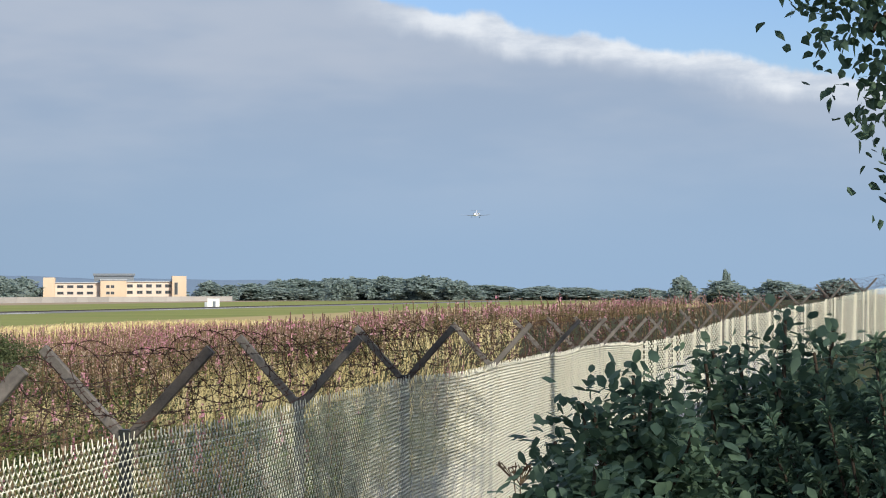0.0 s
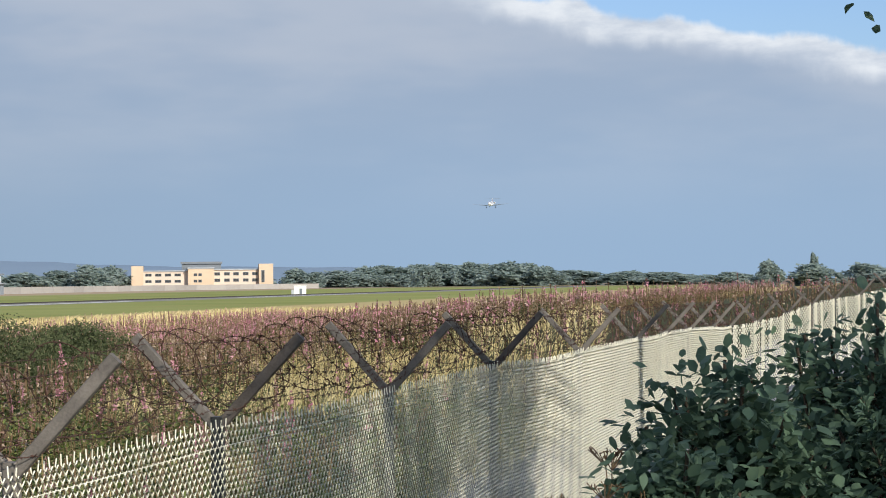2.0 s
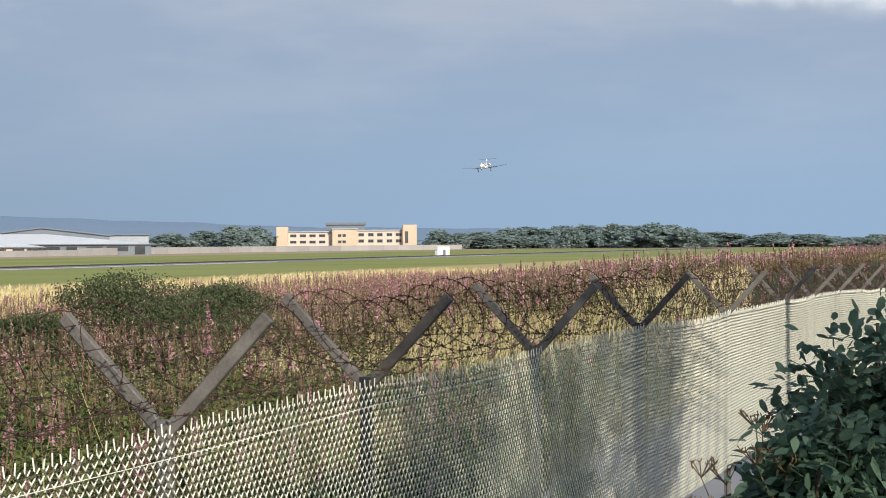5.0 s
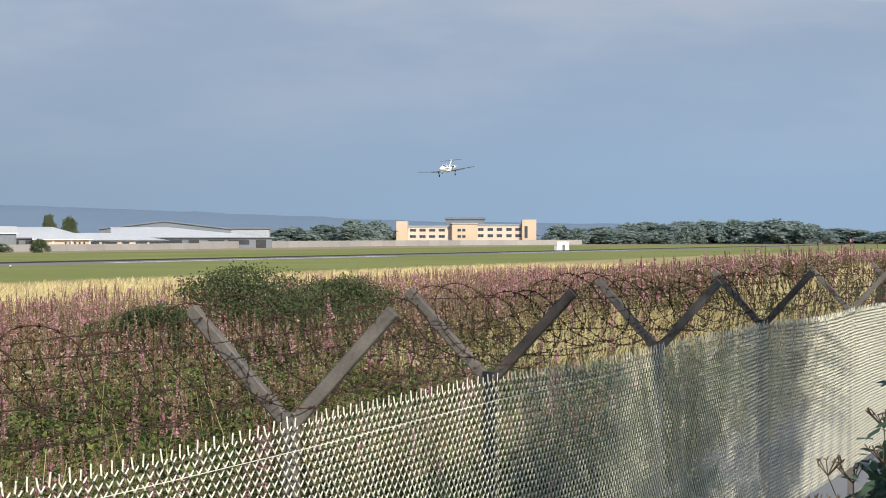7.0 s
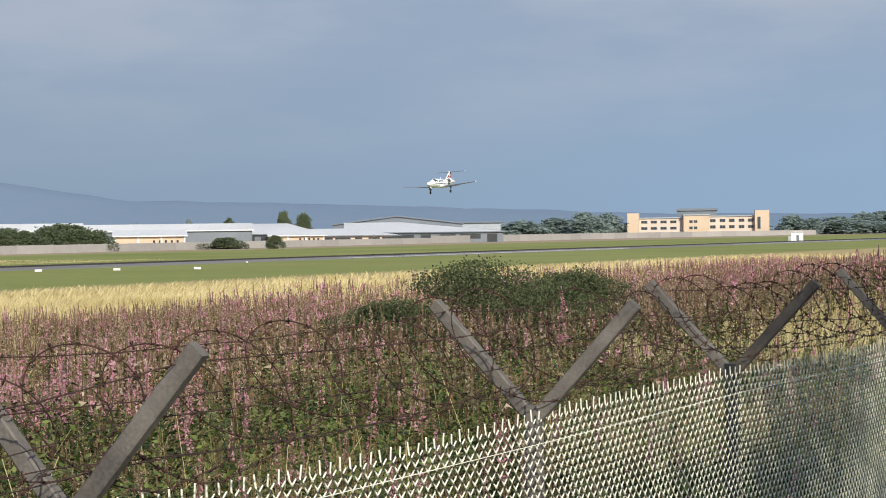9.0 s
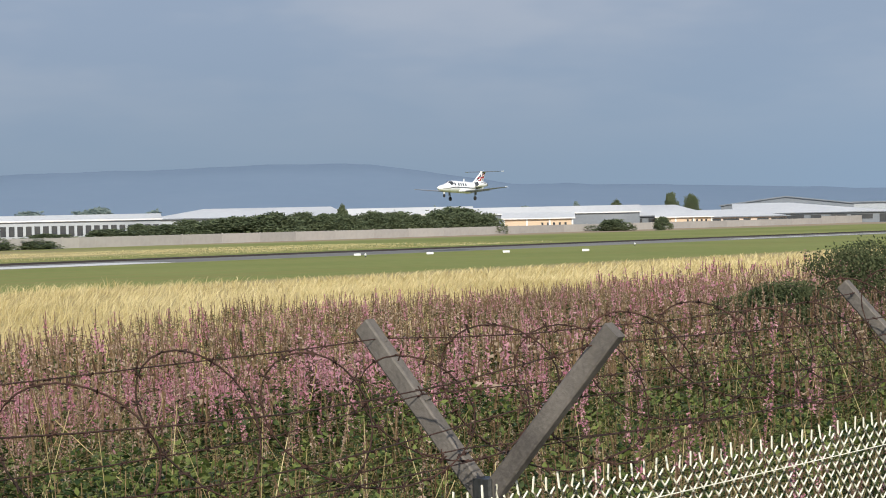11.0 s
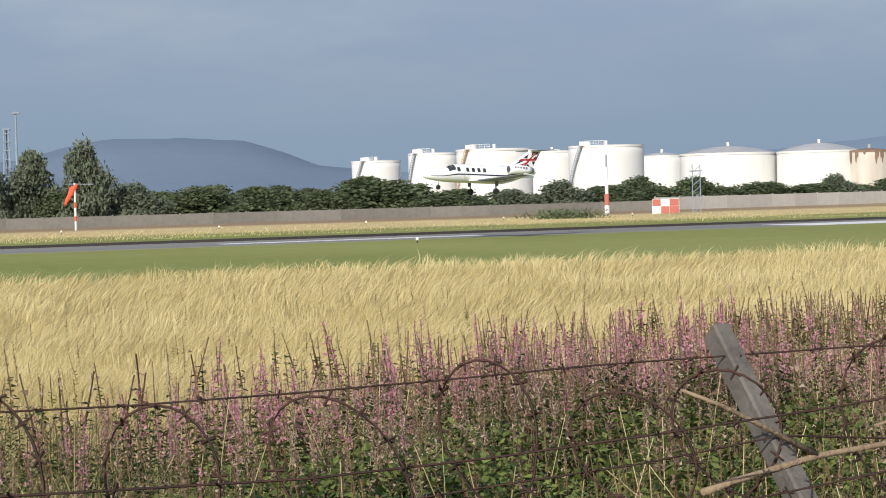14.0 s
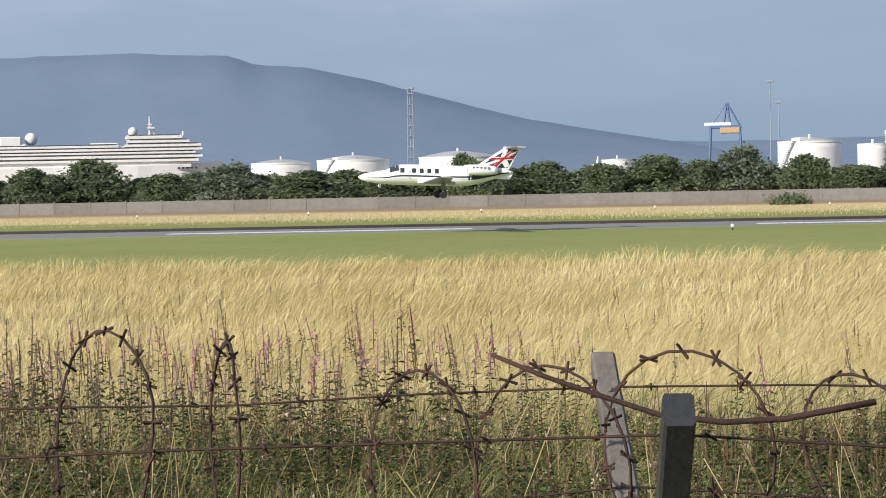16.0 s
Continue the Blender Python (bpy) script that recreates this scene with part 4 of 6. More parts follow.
TALL = [(80.4, 1.27, 1.9), (78.5, 1.32, 1.7), (75.9, 1.22, 1.1), (74.8, 1.6, 1.5), (73.4, 1.78, 1.45), (76.5, 1.0, 1.4), (79.4, 0.95, 1.5)]
for i, (b, e, w) in enumerate(TALL):
    plant_tree(KINDS, 4 + i % 3, b, e, w * 1.15, 350, "tall grey-green willow standing above the hedge")
LOW = [(72.1, 0.52, 1.7), (70.3, 0.40, 2.2), (68.2, 0.36, 2.2), (65.7, 0.56, 2.8), (63.5, 0.13, 1.9), (60.6, 0.30, 1.6), (58.5, 0.38, 1.5), (78.0, 0.49, 1.7), (76.6, 0.41, 1.6),
       (82.1, 0.23, 1.8), (53.3, 0.28, 1.2), (51.7, 0.16, 1.9), (50.1, 0.2, 0.6), (55.2, 0.03, 1.7), (57.0, 0.33, 1.6), (49.0, -0.1, 1.5), (47.2, -0.2, 1.8), (74.0, 0.35, 1.8), (80.0, 0.3, 1.8),
       (67.0, 0.2, 1.7), (61.9, 0.05, 1.4), (59.6, 0.1, 1.4), (104.2, 0.62, 1.8), (102.6, 0.84, 2.3), (100.8, 0.40, 1.8), (99.0, 0.64, 2.3), (96.8, 0.40, 2.8), (92.7, 0.83, 1.1), (90.6, 0.54, 1.9),
       (87.5, 0.67, 2.2), (85.2, 0.85, 2.0), (83.5, 0.59, 1.7), (82.3, 0.19, 1.7), (92.3, 0.6, 1.4), (94.6, 0.2, 2.0), (98.0, 0.3, 1.8), (88.9, 0.4, 1.6), (86.3, 0.5, 1.6), (106.2, 0.6, 2.0), (108.3, 0.7, 2.2),
       (53.0, 0.0, 1.6), (56.3, 0.0, 1.5), (54.2, -0.05, 1.4)]
for i, (b, e, w) in enumerate(LOW):
    plant_tree(KINDS, i % 4 if i % 5 else 5, b, e, w * 1.12, 340 + (i * 17) % 40)
for i in range(46):
    b = 48.5 + i * 1.35
    plant_tree(KINDS, i % 4, b, (-0.06 if b < 64 else 0.24) + 0.22 * ((i * 37) % 11) / 11, 2.3, 372)
for i, (b, e, w) in enumerate([(37.0, 0.15, 1.8), (38.2, 0.12, 1.8), (39.6, 0.1, 1.8), (42.5, 0.05, 1.8), (44.3, -0.05, 1.8), (41.9, 0.25, 2.0), (40.6, 0.41, 1.7), (38.9, 0.31, 1.9), (37.4, 0.34, 1.9), (35.8, 0.44, 1.9), (38.8, 0.60, 0.4), (43.4, 0.10, 1.7), (45.1, 0.0, 1.8), (41.6, 0.30, 1.8), (39.9, 0.36, 1.7), (36.5, 0.15, 1.6), (31.5, -0.02, 1.2), (30.2, 0.03, 0.5), (42.6, 0.12, 1.4), (46.6, -0.1, 1.6)]):
    plant_tree(KINDS, i % 4, b, e, w * 1.12, 640 + (i * 13) % 30 if b < 40 else 590)
for i, (b, e, w) in enumerate([(29.95, 0.73, 0.62), (29.42, 0.67, 0.56), (31.4, 0.55, 0.5)]):
    plant_tree(KINDS, i, b, e, w, 1150, "dark round pine standing above the halls")
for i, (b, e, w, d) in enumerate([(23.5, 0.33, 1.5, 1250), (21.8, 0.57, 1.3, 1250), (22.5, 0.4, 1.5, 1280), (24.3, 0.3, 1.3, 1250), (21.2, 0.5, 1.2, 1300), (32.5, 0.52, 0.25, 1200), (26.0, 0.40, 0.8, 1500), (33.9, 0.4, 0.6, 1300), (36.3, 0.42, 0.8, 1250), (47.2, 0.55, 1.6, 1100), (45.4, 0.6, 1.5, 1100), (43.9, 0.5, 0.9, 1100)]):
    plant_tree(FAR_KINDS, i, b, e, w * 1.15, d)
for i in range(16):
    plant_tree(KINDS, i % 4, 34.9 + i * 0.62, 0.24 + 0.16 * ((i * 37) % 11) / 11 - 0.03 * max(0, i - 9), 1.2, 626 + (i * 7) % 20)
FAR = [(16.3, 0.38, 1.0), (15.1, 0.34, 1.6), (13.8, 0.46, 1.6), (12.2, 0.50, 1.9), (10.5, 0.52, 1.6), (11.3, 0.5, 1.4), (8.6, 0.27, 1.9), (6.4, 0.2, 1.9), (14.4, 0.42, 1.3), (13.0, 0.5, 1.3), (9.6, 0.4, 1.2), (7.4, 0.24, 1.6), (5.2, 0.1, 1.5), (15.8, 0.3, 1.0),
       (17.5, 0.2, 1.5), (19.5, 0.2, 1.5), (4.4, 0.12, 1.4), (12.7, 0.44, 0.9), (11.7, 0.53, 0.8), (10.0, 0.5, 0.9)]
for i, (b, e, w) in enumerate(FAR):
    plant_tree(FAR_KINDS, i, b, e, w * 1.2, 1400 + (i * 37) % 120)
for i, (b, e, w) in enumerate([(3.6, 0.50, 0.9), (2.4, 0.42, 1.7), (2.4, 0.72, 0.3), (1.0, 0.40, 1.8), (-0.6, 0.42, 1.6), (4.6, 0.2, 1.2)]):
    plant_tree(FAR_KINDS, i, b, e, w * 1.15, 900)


# ---- boundary fence ----
POSTS = [(-3.14, -4.4, 3.64), (-3.14, -2.2, 3.64), (-3.14, 0.09, 3.65), (-3.14, 2.27, 3.65), (-3.15, 4.48, 3.655), (-3.15, 7.295, 3.656), (-3.15, 9.58, 3.668), (-3.15, 12.84, 3.654), (-3.17, 16.27, 3.66), (-3.16, 20.63, 3.625), (-3.15, 24.8, 3.61), (-3.14, 27.8, 3.60), (-3.12, 30.8, 3.58),
         (-3.1, 34.0, 3.52), (-3.08, 37.2, 3.46), (-2.82, 40.6, 3.48), (-2.46, 44.1, 3.58), (-2.1, 47.2, 3.72), (-1.7, 50.2, 3.80), (-1.2, 53.1, 3.86), (-0.5, 56.6, 4.00), (0.3, 60.1, 4.16), (1.3, 64.0, 4.36), (2.5, 68.2, 4.57), (4.0, 73.0, 4.8)]
POSTS = [Vector(p) for p in POSTS]
ARM = 0.385
fence = empty("fence", pose(0, 0, 0), "chain-link security fence with V-shaped barbed wire arms", "fence")


def fence_normal(i):
    a, b = POSTS[max(i - 1, 0)], POSTS[min(i + 1, len(POSTS) - 1)]
    d = Vector((b.x - a.x, b.y - a.y, 0)).normalized()
    return Vector((d.y, -d.x, 0)), d


def angle_bar(bm, a, b, side, w=0.036, deep=0.048):
    """A square steel section with worn edges from a to b."""
    ax = (b - a).normalized()
    s = side.normalized()
    t = ax.cross(s).normalized()
    h, k = w / 2, deep / 2
    sec = [(-h, -k * 0.8), (-h * 0.8, -k), (h * 0.8, -k), (h, -k * 0.8), (h, k * 0.8), (h * 0.8, k), (-h * 0.8, k), (-h, k * 0.8)]
    loft(bm, [[p + s * u + t * v for u, v in sec] for p in (a, a + ax * 0.006, b - ax * 0.006, b)])
    return bm


tips = []
for i, p in enumerate(POSTS):
    n, d = fence_normal(i)
    rnd = random.Random(i)
    tilt = Vector((rnd.uniform(-0.015, 0.015), rnd.uniform(-0.015, 0.015), 0))
    base = Vector((p.x, p.y, float(height(p.x, p.y)) - 0.3))
    post = part("post", angle_bar(bmesh.new(), base, p + Vector((0, 0, 0.02)), d, 0.055, 0.055), DARK_STEEL if i % 2 == 0 else STEEL, fence)
    out_tip = p + n * ARM + Vector((0, 0, ARM)) + tilt
    in_tip = p - n * ARM + Vector((0, 0, ARM)) - tilt
    if i == 3:
        out_tip += Vector((0.01, -0.035, -0.012))
    if i == 2:
        in_tip += Vector((0.0, -0.045, -0.015))
    tips.append((out_tip, in_tip))
    # outer arms that lie in shade get it from a darker steel colour
    near_m = DARK_STEEL if i == 2 else SHADED_STEEL if i in (3, 6, 8) else STEEL
    arm_o = part("arm", angle_bar(bmesh.new(), p + Vector((0, 0, -0.02)) + n * 0.012, out_tip, d), near_m, fence)
    arm_i = part("arm", angle_bar(bmesh.new(), p + Vector((0, 0, -0.02)) - n * 0.012, in_tip, d), STEEL, fence, "weathered bare arm with flaking edges")
    for arm_ob, tip in ((arm_o, out_tip), (arm_i, in_tip)):
        for f in (0.18, 0.5, 0.86):
            q = p.lerp(tip, f)
            up = Vector((0, 0, 1)) - (tip - p).normalized() * (tip - p).normalized().z
            part("wire_clip", tube(bmesh.new(), [q + up * 0.022 - d * 0.012, q + up * 0.034, q + up * 0.022 + d * 0.012], 0.003, 4), STEEL, arm_ob)


def wires(name, paths, r, material, parent, sides=4):
    """Thin rods along many polylines in one mesh, built in arrays. paths: (n, m, 3)."""
    vs, fs, base = [], [], 0
    for p in paths:
        p = np.asarray(p, float)
        m = len(p)
        d = np.gradient(p, axis=0)
        d /= np.linalg.norm(d, axis=1)[:, None] + 1e-12
        ref = np.where(np.abs(d[:, 2:3]) > 0.9, [[1.0, 0, 0]], [[0, 0, 1.0]])
        u = np.cross(d, ref)
        u /= np.linalg.norm(u, axis=1)[:, None] + 1e-12
        w = np.cross(d, u)
        ang = np.arange(sides) * math.tau / sides
        ring = p[:, None, :] + r * (np.cos(ang)[None, :, None] * u[:, None, :] + np.sin(ang)[None, :, None] * w[:, None, :])
        vs.append(ring.reshape(-1, 3))
        i, k = np.meshgrid(np.arange(m - 1), np.arange(sides), indexing="ij")
        a = base + i * sides + k
        b = base + i * sides + (k + 1) % sides
        fs.append(np.stack([a, b, b + sides, a + sides], -1).reshape(-1, 4))
        base += m * sides
    return cloud(name, np.concatenate(vs), np.concatenate(fs), material, parent)


def chain_link(i):
    """One bay of woven mesh: upright zigzag wires that meet, twisted ends on top."""
    a, b = POSTS[i], POSTS[i + 1]
    n, _ = fence_normal(i)
    length = (b - a).length
    near = a.y < 36
    p, pz = (0.031, 0.0295) if near else (0.05, 0.045)
    cols = int(length / p)
    depth = 1.5 if a.y > 12 else (1.2 if a.y > 6 else 0.6)
    rows = int(depth / pz)
    rs = np.random.RandomState(i)
    paths = []
    sag_a = rs.uniform(0.0, 0.03)
    k = np.arange(2 * rows)
    node, late = k // 2, k % 2
    leg = np.where(late == 0, 0.2, 0.8)
    for c in range(cols):
        t0 = (c + 0.5) / cols
        zig0, zig1 = ((node + c) % 2 - 0.5), ((node + 1 + c) % 2 - 0.5)
        f = t0 + (zig0 * (1 - leg) + zig1 * leg) * p * 1.08 / length
        dz = -(node + leg) * pz
        front = np.where((node + c) % 2 == 0, 0.0038, -0.0038)
        bulge = 0.03 * math.sin(math.pi * t0) * np.sin(-dz * 1.7 + i) + (0.003 * math.sin(c * 0.13 * (1 + i % 3)) if near else 0.05 * math.sin(c * 0.31 + 2 * math.sin(c * 0.07)))
        x = a.x + (b.x - a.x) * f + n.x * (bulge + 0.04 + front)
        y = a.y + (b.y - a.y) * f + n.y * (bulge + 0.04 + front)
        z = a.z + (b.z - a.z) * f + dz - sag_a * math.sin(math.pi * t0) - 0.015
        q = np.c_[x, y, z]
        if c % 2 == 0:
            top = q[:1] + [[0.004 * math.sin(c * 2.1), 0.004 * math.cos(c * 1.3), 0.034 + 0.006 * math.sin(c * 1.7)]]
            q = np.concatenate([top, q])
        paths.append(q)
    line = [a.lerp(b, f) + n * 0.05 - Vector((0, 0, 0.11)) for f in np.linspace(0, 1, 8)]
    wires("tension_wire", [np.array(line)], 0.0018, WIRE, fence, 4)
    return wires("mesh_panel", paths, (0.0036 if a.y < 15 else 0.0042) if near else 0.0085, WIRE, fence, 3)


for i in range(len(POSTS) - 1):
    chain_link(i)


# barbed strands along the arms
def barbed(name, line, parent, r=0.0028, gap=0.085, spike=0.022, seed=0):
    """A rusty strand with four-pointed barbs."""
    line = np.asarray(line, float)
    seg = np.linalg.norm(np.diff(line, axis=0), axis=1)
    s = np.r_[0, np.cumsum(seg)]
    rs = np.random.RandomState(seed)
    at = np.arange(gap * rs.uniform(0.2, 1), s[-1], gap)
    c = np.stack([np.interp(at, s, line[:, k]) for k in range(3)], 1)
    paths = [line]
    for q in c:
        for k in range(2):
            v = rs.normal(size=3)
            v /= np.linalg.norm(v)
            paths.append(np.stack([q - v * spike, q + v * spike]))
    return wires(name, paths, r, RUST, parent, 3)


def strand(side, f, seed):
    rs = np.random.RandomState(seed)
    pts = []
    for i in range(len(POSTS) - 1):
        a = POSTS[i].lerp(tips[i][side], f)
        b = POSTS[i + 1].lerp(tips[i + 1][side], f)
        sag = rs.uniform(0.01, 0.06)
        for t in np.linspace(0, 1, 8, endpoint=False):
            q = a.lerp(b, t)
            pts.append((q.x + rs.normal() * 0.003, q.y, q.z - sag * math.sin(math.pi * t) + 0.02 + rs.normal() * 0.003))
    return barbed("barbed_strand", pts, fence, r=0.0019, seed=seed, gap=0.13, spike=0.010)


for k, (side, f) in enumerate(((0, 0.86), (0, 0.5), (0, 0.18), (1, 0.86), (1, 0.5), (1, 0.18))):
    strand(side, f, 70 + k)


def coil(i, seed):
    """Slumped loops of old barbed coil lying in the V between two posts."""
    rs = np.random.RandomState(seed)
    a, b = POSTS[i], POSTS[i + 1]
    n, d = fence_normal(i)
    length = (b - a).length
    far = a.y > 20
    # tight upright loops by the dark post, low slack arcs farther on
    pitch, rad, wide, mid_z = (0.21, 0.17, 0.13, 0.23) if i < 2 else (0.25, 0.14, 0.12, 0.24) if i == 2 else (0.40, 0.15, 0.15, 0.23) if not far else (0.5, 0.18, 0.18, 0.2)
    turns = int(length / pitch) + 1
    m = 30 if not far else 11
    t = np.linspace(0, turns, turns * m)
    wobble = lambda fr, ph: np.interp(t, np.arange(turns + 2), rs.uniform(-1, 1, turns + 2)) * fr + ph
    r = rad * (1 + wobble(0.35, 0))
    ph = t * math.tau + wobble(0.9, 0)
    along = (t / turns) * length + wide * (1 + wobble(0.35, 0)) * np.cos(ph) + wobble(0.08, 0)
    cz = mid_z + wobble(0.06, 0)
    x = a.x + d.x * along + n.x * r * np.cos(ph + 0.5) * 0.8
    y = a.y + d.y * along + n.y * r * np.cos(ph + 0.5) * 0.8
    z = a.z + (b.z - a.z) * along / length + cz + r * np.sin(ph)
    z = np.maximum(z, a.z - 0.05 + np.abs(np.cos(ph + 0.5)) * r * 0.6)
    return barbed("barbed_coil", np.c_[x, y, z], fence, r=0.0024 if not far else 0.003, gap=0.06 if not far else 0.14, spike=0.013 if not far else 0.022, seed=seed)


for i in range(len(POSTS) - 1):
    coil(i, 300 + i)

# broken sticks caught in the wire
def stick(points, r, r_end, label, material=DRYSTICK):
    return tagged(smooth(part("dead_branch", tube(bmesh.new(), points, r, 7, r_end), material)), label, "branch", "dead sticks caught in the fence")


# ---- the jet ----
def jet():
    """A small twin-engine business jet, nose along +x, origin at mid-fuselage."""
    ob = empty("airplane", pose(0, 0, 0), "small white twin-engine business jet with a flag-painted tail, landing", "airplane")
    mid = 6.1
    mw = mid + 0.45
    st = [(0, .05, -.31, -.21), (.12, .16, -.42, -.10), (.4, .3, -.54, .02), (.9, .45, -.64, .13), (1.6, .6, -.72, .26), (2.15, .68, -.76, .37), (2.5, .72, -.78, .55), (2.85, .75, -.79, .72), (3.3, .78, -.80, .82), (4.2, .8, -.80, .85), (8.0, .8, -.80, .83),
          (8.8, .76, -.72, .81), (9.6, .64, -.52, .77), (10.4, .48, -.26, .72), (11.2, .3, 0.02, .65), (12.0, .13, .26, .55), (12.25, .03, .34, .46)]
    N = 28

    def ring(s, grow=0.0):
        ss = [q[0] for q in st]
        w, zb, zt = (float(np.interp(s, ss, [q[k] for q in st])) for k in (1, 2, 3))
        zc = (zb + zt) / 2
        return [Vector((mid - s, (w + grow) * math.cos(a) * (1 if abs(math.cos(a)) < .95 else 1), zc + ((zt - zb) / 2 + grow) * math.sin(a))) for a in [k * math.tau / N for k in range(N)]]

    stations = sorted({*[q[0] for q in st], *np.arange(0.6, 12, 0.4).round(2)})
    body = smooth(part("fuselage", loft(bmesh.new(), [ring(s) for s in stations]), PLANEWHITE, ob))

    def skin(name, s0, s1, a0, a1, material, side, grow=0.006, steps=8, parent=body):
        """A thin patch on the fuselage between stations and angles."""
        bm = bmesh.new()
        rows = []
        for s in np.linspace(s0, s1, steps):
            ss = [q[0] for q in st]
            w, zb, zt = (float(np.interp(s, ss, [q[k] for q in st])) for k in (1, 2, 3))
            zc, h = (zb + zt) / 2, (zt - zb) / 2
            rows.append([Vector((mid - s, side * (w + grow) * math.cos(a), zc + (h + grow) * math.sin(a))) for a in np.linspace(a0, a1, 5)])
        loft(bm, rows, caps=False, close=False)
        return part(name, bm, material, parent)

    for side in (-1, 1):
        for k in range(5):
            if k < 4:
                skin("cabin_window", 4.14 + 0.6 * k, 4.46 + 0.6 * k, .18, .66, GLASSDARK, side, steps=3)
        skin("cabin_window", 3.22, 3.55, .2, .72, GLASSDARK, side, steps=3)
        skin("windscreen", 2.42, 3.12, .42, 1.45, GLASSDARK, side)
        skin("cheat_line", .7, 8.6, -.17, -.03, NAVY, side, steps=20)
        skin("cheat_line", 8.6, 11.9, -.45, 0.05, NAVY, side, steps=10)
        # unreadable registration as bars
        for k in range(5):
            bm = boxes(((mid - 9.0 - .30 * k, side * 1.52 - .008, .55), (mid - 8.82 - .30 * k, side * 1.52 + .008, .78)))
            part("lettering_bar", bm, PLANEGREY, ob)
    part("door_outline", boxes(((mid - 3.98, .79, -.35), (mid - 3.95, .808, .4))), PLANEGREY, body)

    def wing_surface(bm, sections):
        """sections: (point of leading edge, chord, thickness)."""
        prof = [(0, 0), (.03, .35), (.12, .75), (.3, 1.0), (.6, .7), (1, .04), (1, -.04), (.6, -.35), (.3, -.5), (.1, -.4), (.03, -.2)]
        return loft(bm, [[Vector((le[0] - c * u, le[1] + (t * v * .5 if up else 0), le[2] + (0 if up else t * v * .5))) for u, v in prof] for le, c, t, up in sections])

    for s in (-1, 1):
        wing = part("wing", wing_surface(bmesh.new(), [((mw - 5.0, s * .4, -.62), 2.55, .32, 0), ((mw - 5.45, s * 1.3, -.58), 2.05, .26, 0), ((mw - 5.8, s * 4.2, -.36), 1.5, .19, 0), ((mw - 6.12, s * 7.1, -.12), 1.0, .11, 0)]), PLANEWHITE, ob)
        part("flap", wing_surface(bmesh.new(), [((mw - 7.4, s * .95, -.70), .62, .09, 0), ((mw - 7.15, s * 4.0, -.46), .48, .07, 0)]), PLANEGREY, wing)
        # grey skin below the white wing, the underside's shade put into its colour
        part("underside_shade", wing_surface(bmesh.new(), [((mw - 5.62, s * 1.32, -.625), 1.75, .12, 0), ((mw - 5.95, s * 4.2, -.385), 1.25, .09, 0), ((mw - 6.2, s * 6.9, -.155), .8, .05, 0)]), PLANEGREY, wing)
        bm = bmesh.new()
        le = [((mw - 5.40, s * 1.35, -.575), .26, .24), ((mw - 5.77, s * 4.2, -.357), .2, .18), ((mw - 6.09, s * 7.08, -.118), .14, .10)]
        loft(bm, [[Vector((q[0] - c * u, q[1], q[2] + t * v)) for u, v in ((1, .42), (.4, .36), (0, .05), (0, -.1), (.4, -.32), (1, -.36))] for q, c, t in le])
        part("leading_edge", bm, PLANEGREY, wing, "dark metal leading edge")
        part("wing_tip_light", boxes(((mw - 6.5, s * 7.1 - .05, -.16), (mw - 6.2, s * 7.1 + .09 * s + .02, -.06)), bevel=.02), MARKING, wing)
        bm = bmesh.new()
        prof = [(8.45, .34), (8.55, .40), (9.0, .43), (9.8, .42), (10.5, .34), (10.85, .27)]
        loft(bm, [[Vector((mid - q, s * 1.12 + r * math.cos(a), .52 + r * math.sin(a))) for a in [k * math.tau / 20 for k in range(20)]] for q, r in prof])
        eng = smooth(part("engine", bm, PLANEWHITE, ob))
        bm = bmesh.new()
        loft(bm, [[Vector((mid - q, s * 1.12 + r * math.cos(a), .52 + r * math.sin(a))) for a in [k * math.tau / 20 for k in range(20)]] for q, r in ((8.43, .30), (8.44, .05))])
        part("intake", bm, GLASSDARK, eng)
        bm = bmesh.new()
        loft(bm, [[Vector((mid - q, s * 1.12 + r * math.cos(a), .52 + r * math.sin(a))) for a in [k * math.tau / 16 for k in range(16)]] for q, r in ((10.8, .25), (11.15, .2))])
        part("exhaust", bm, PLANEGREY, eng)
        part("pylon", boxes(((mid - 10.2, s * .9 - .35, .46), (mid - 9.0, s * .9 + .2, .58)), bevel=.03), PLANEWHITE, eng)
        stab = part("tailplane", wing_surface(bmesh.new(), [((mid - 11.55, s * .02, 2.32), 1.25, .14, 0), ((mid - 12.05, s * 2.85, 2.36), .75, .08, 0)]), PLANEGREY, ob)
        part("stab_tip", boxes(((mid - 12.75, s * 2.86 - .04, 2.32), (mid - 12.1, s * 2.86 + .04, 2.40)), bevel=.02), MARKING, stab)
        leg = part("main_gear", tube(bmesh.new(), [(mw - 6.9, s * 1.95, -.55), (mw - 6.95, s * 1.95, -1.5)], .065, 8), PLANEGREY, ob)
        part("gear_door", boxes(((mw - 7.1, s * 2.1 - .02, -1.05), (mw - 6.75, s * 2.1 + .02, -.6)), bevel=.01), PLANEGREY, leg)
        bm = bmesh.new()
        loft(bm, [[Vector((mw - 6.95 + r * math.cos(a), s * 1.95 + y, -1.5 + r * math.sin(a))) for a in [k * math.tau / 18 for k in range(18)]] for y, r in ((-.11, .2), (-.09, .27), (.09, .27), (.11, .2))])
        part("wheel", bm, RUBBER, leg)
    # fin: swept, with the flag painted on both faces
    root, tipz = [(mid - 8.9, .62), (mid - 11.9, .55)], [(mid - 11.45, 2.3), (mid - 12.75, 2.3)]
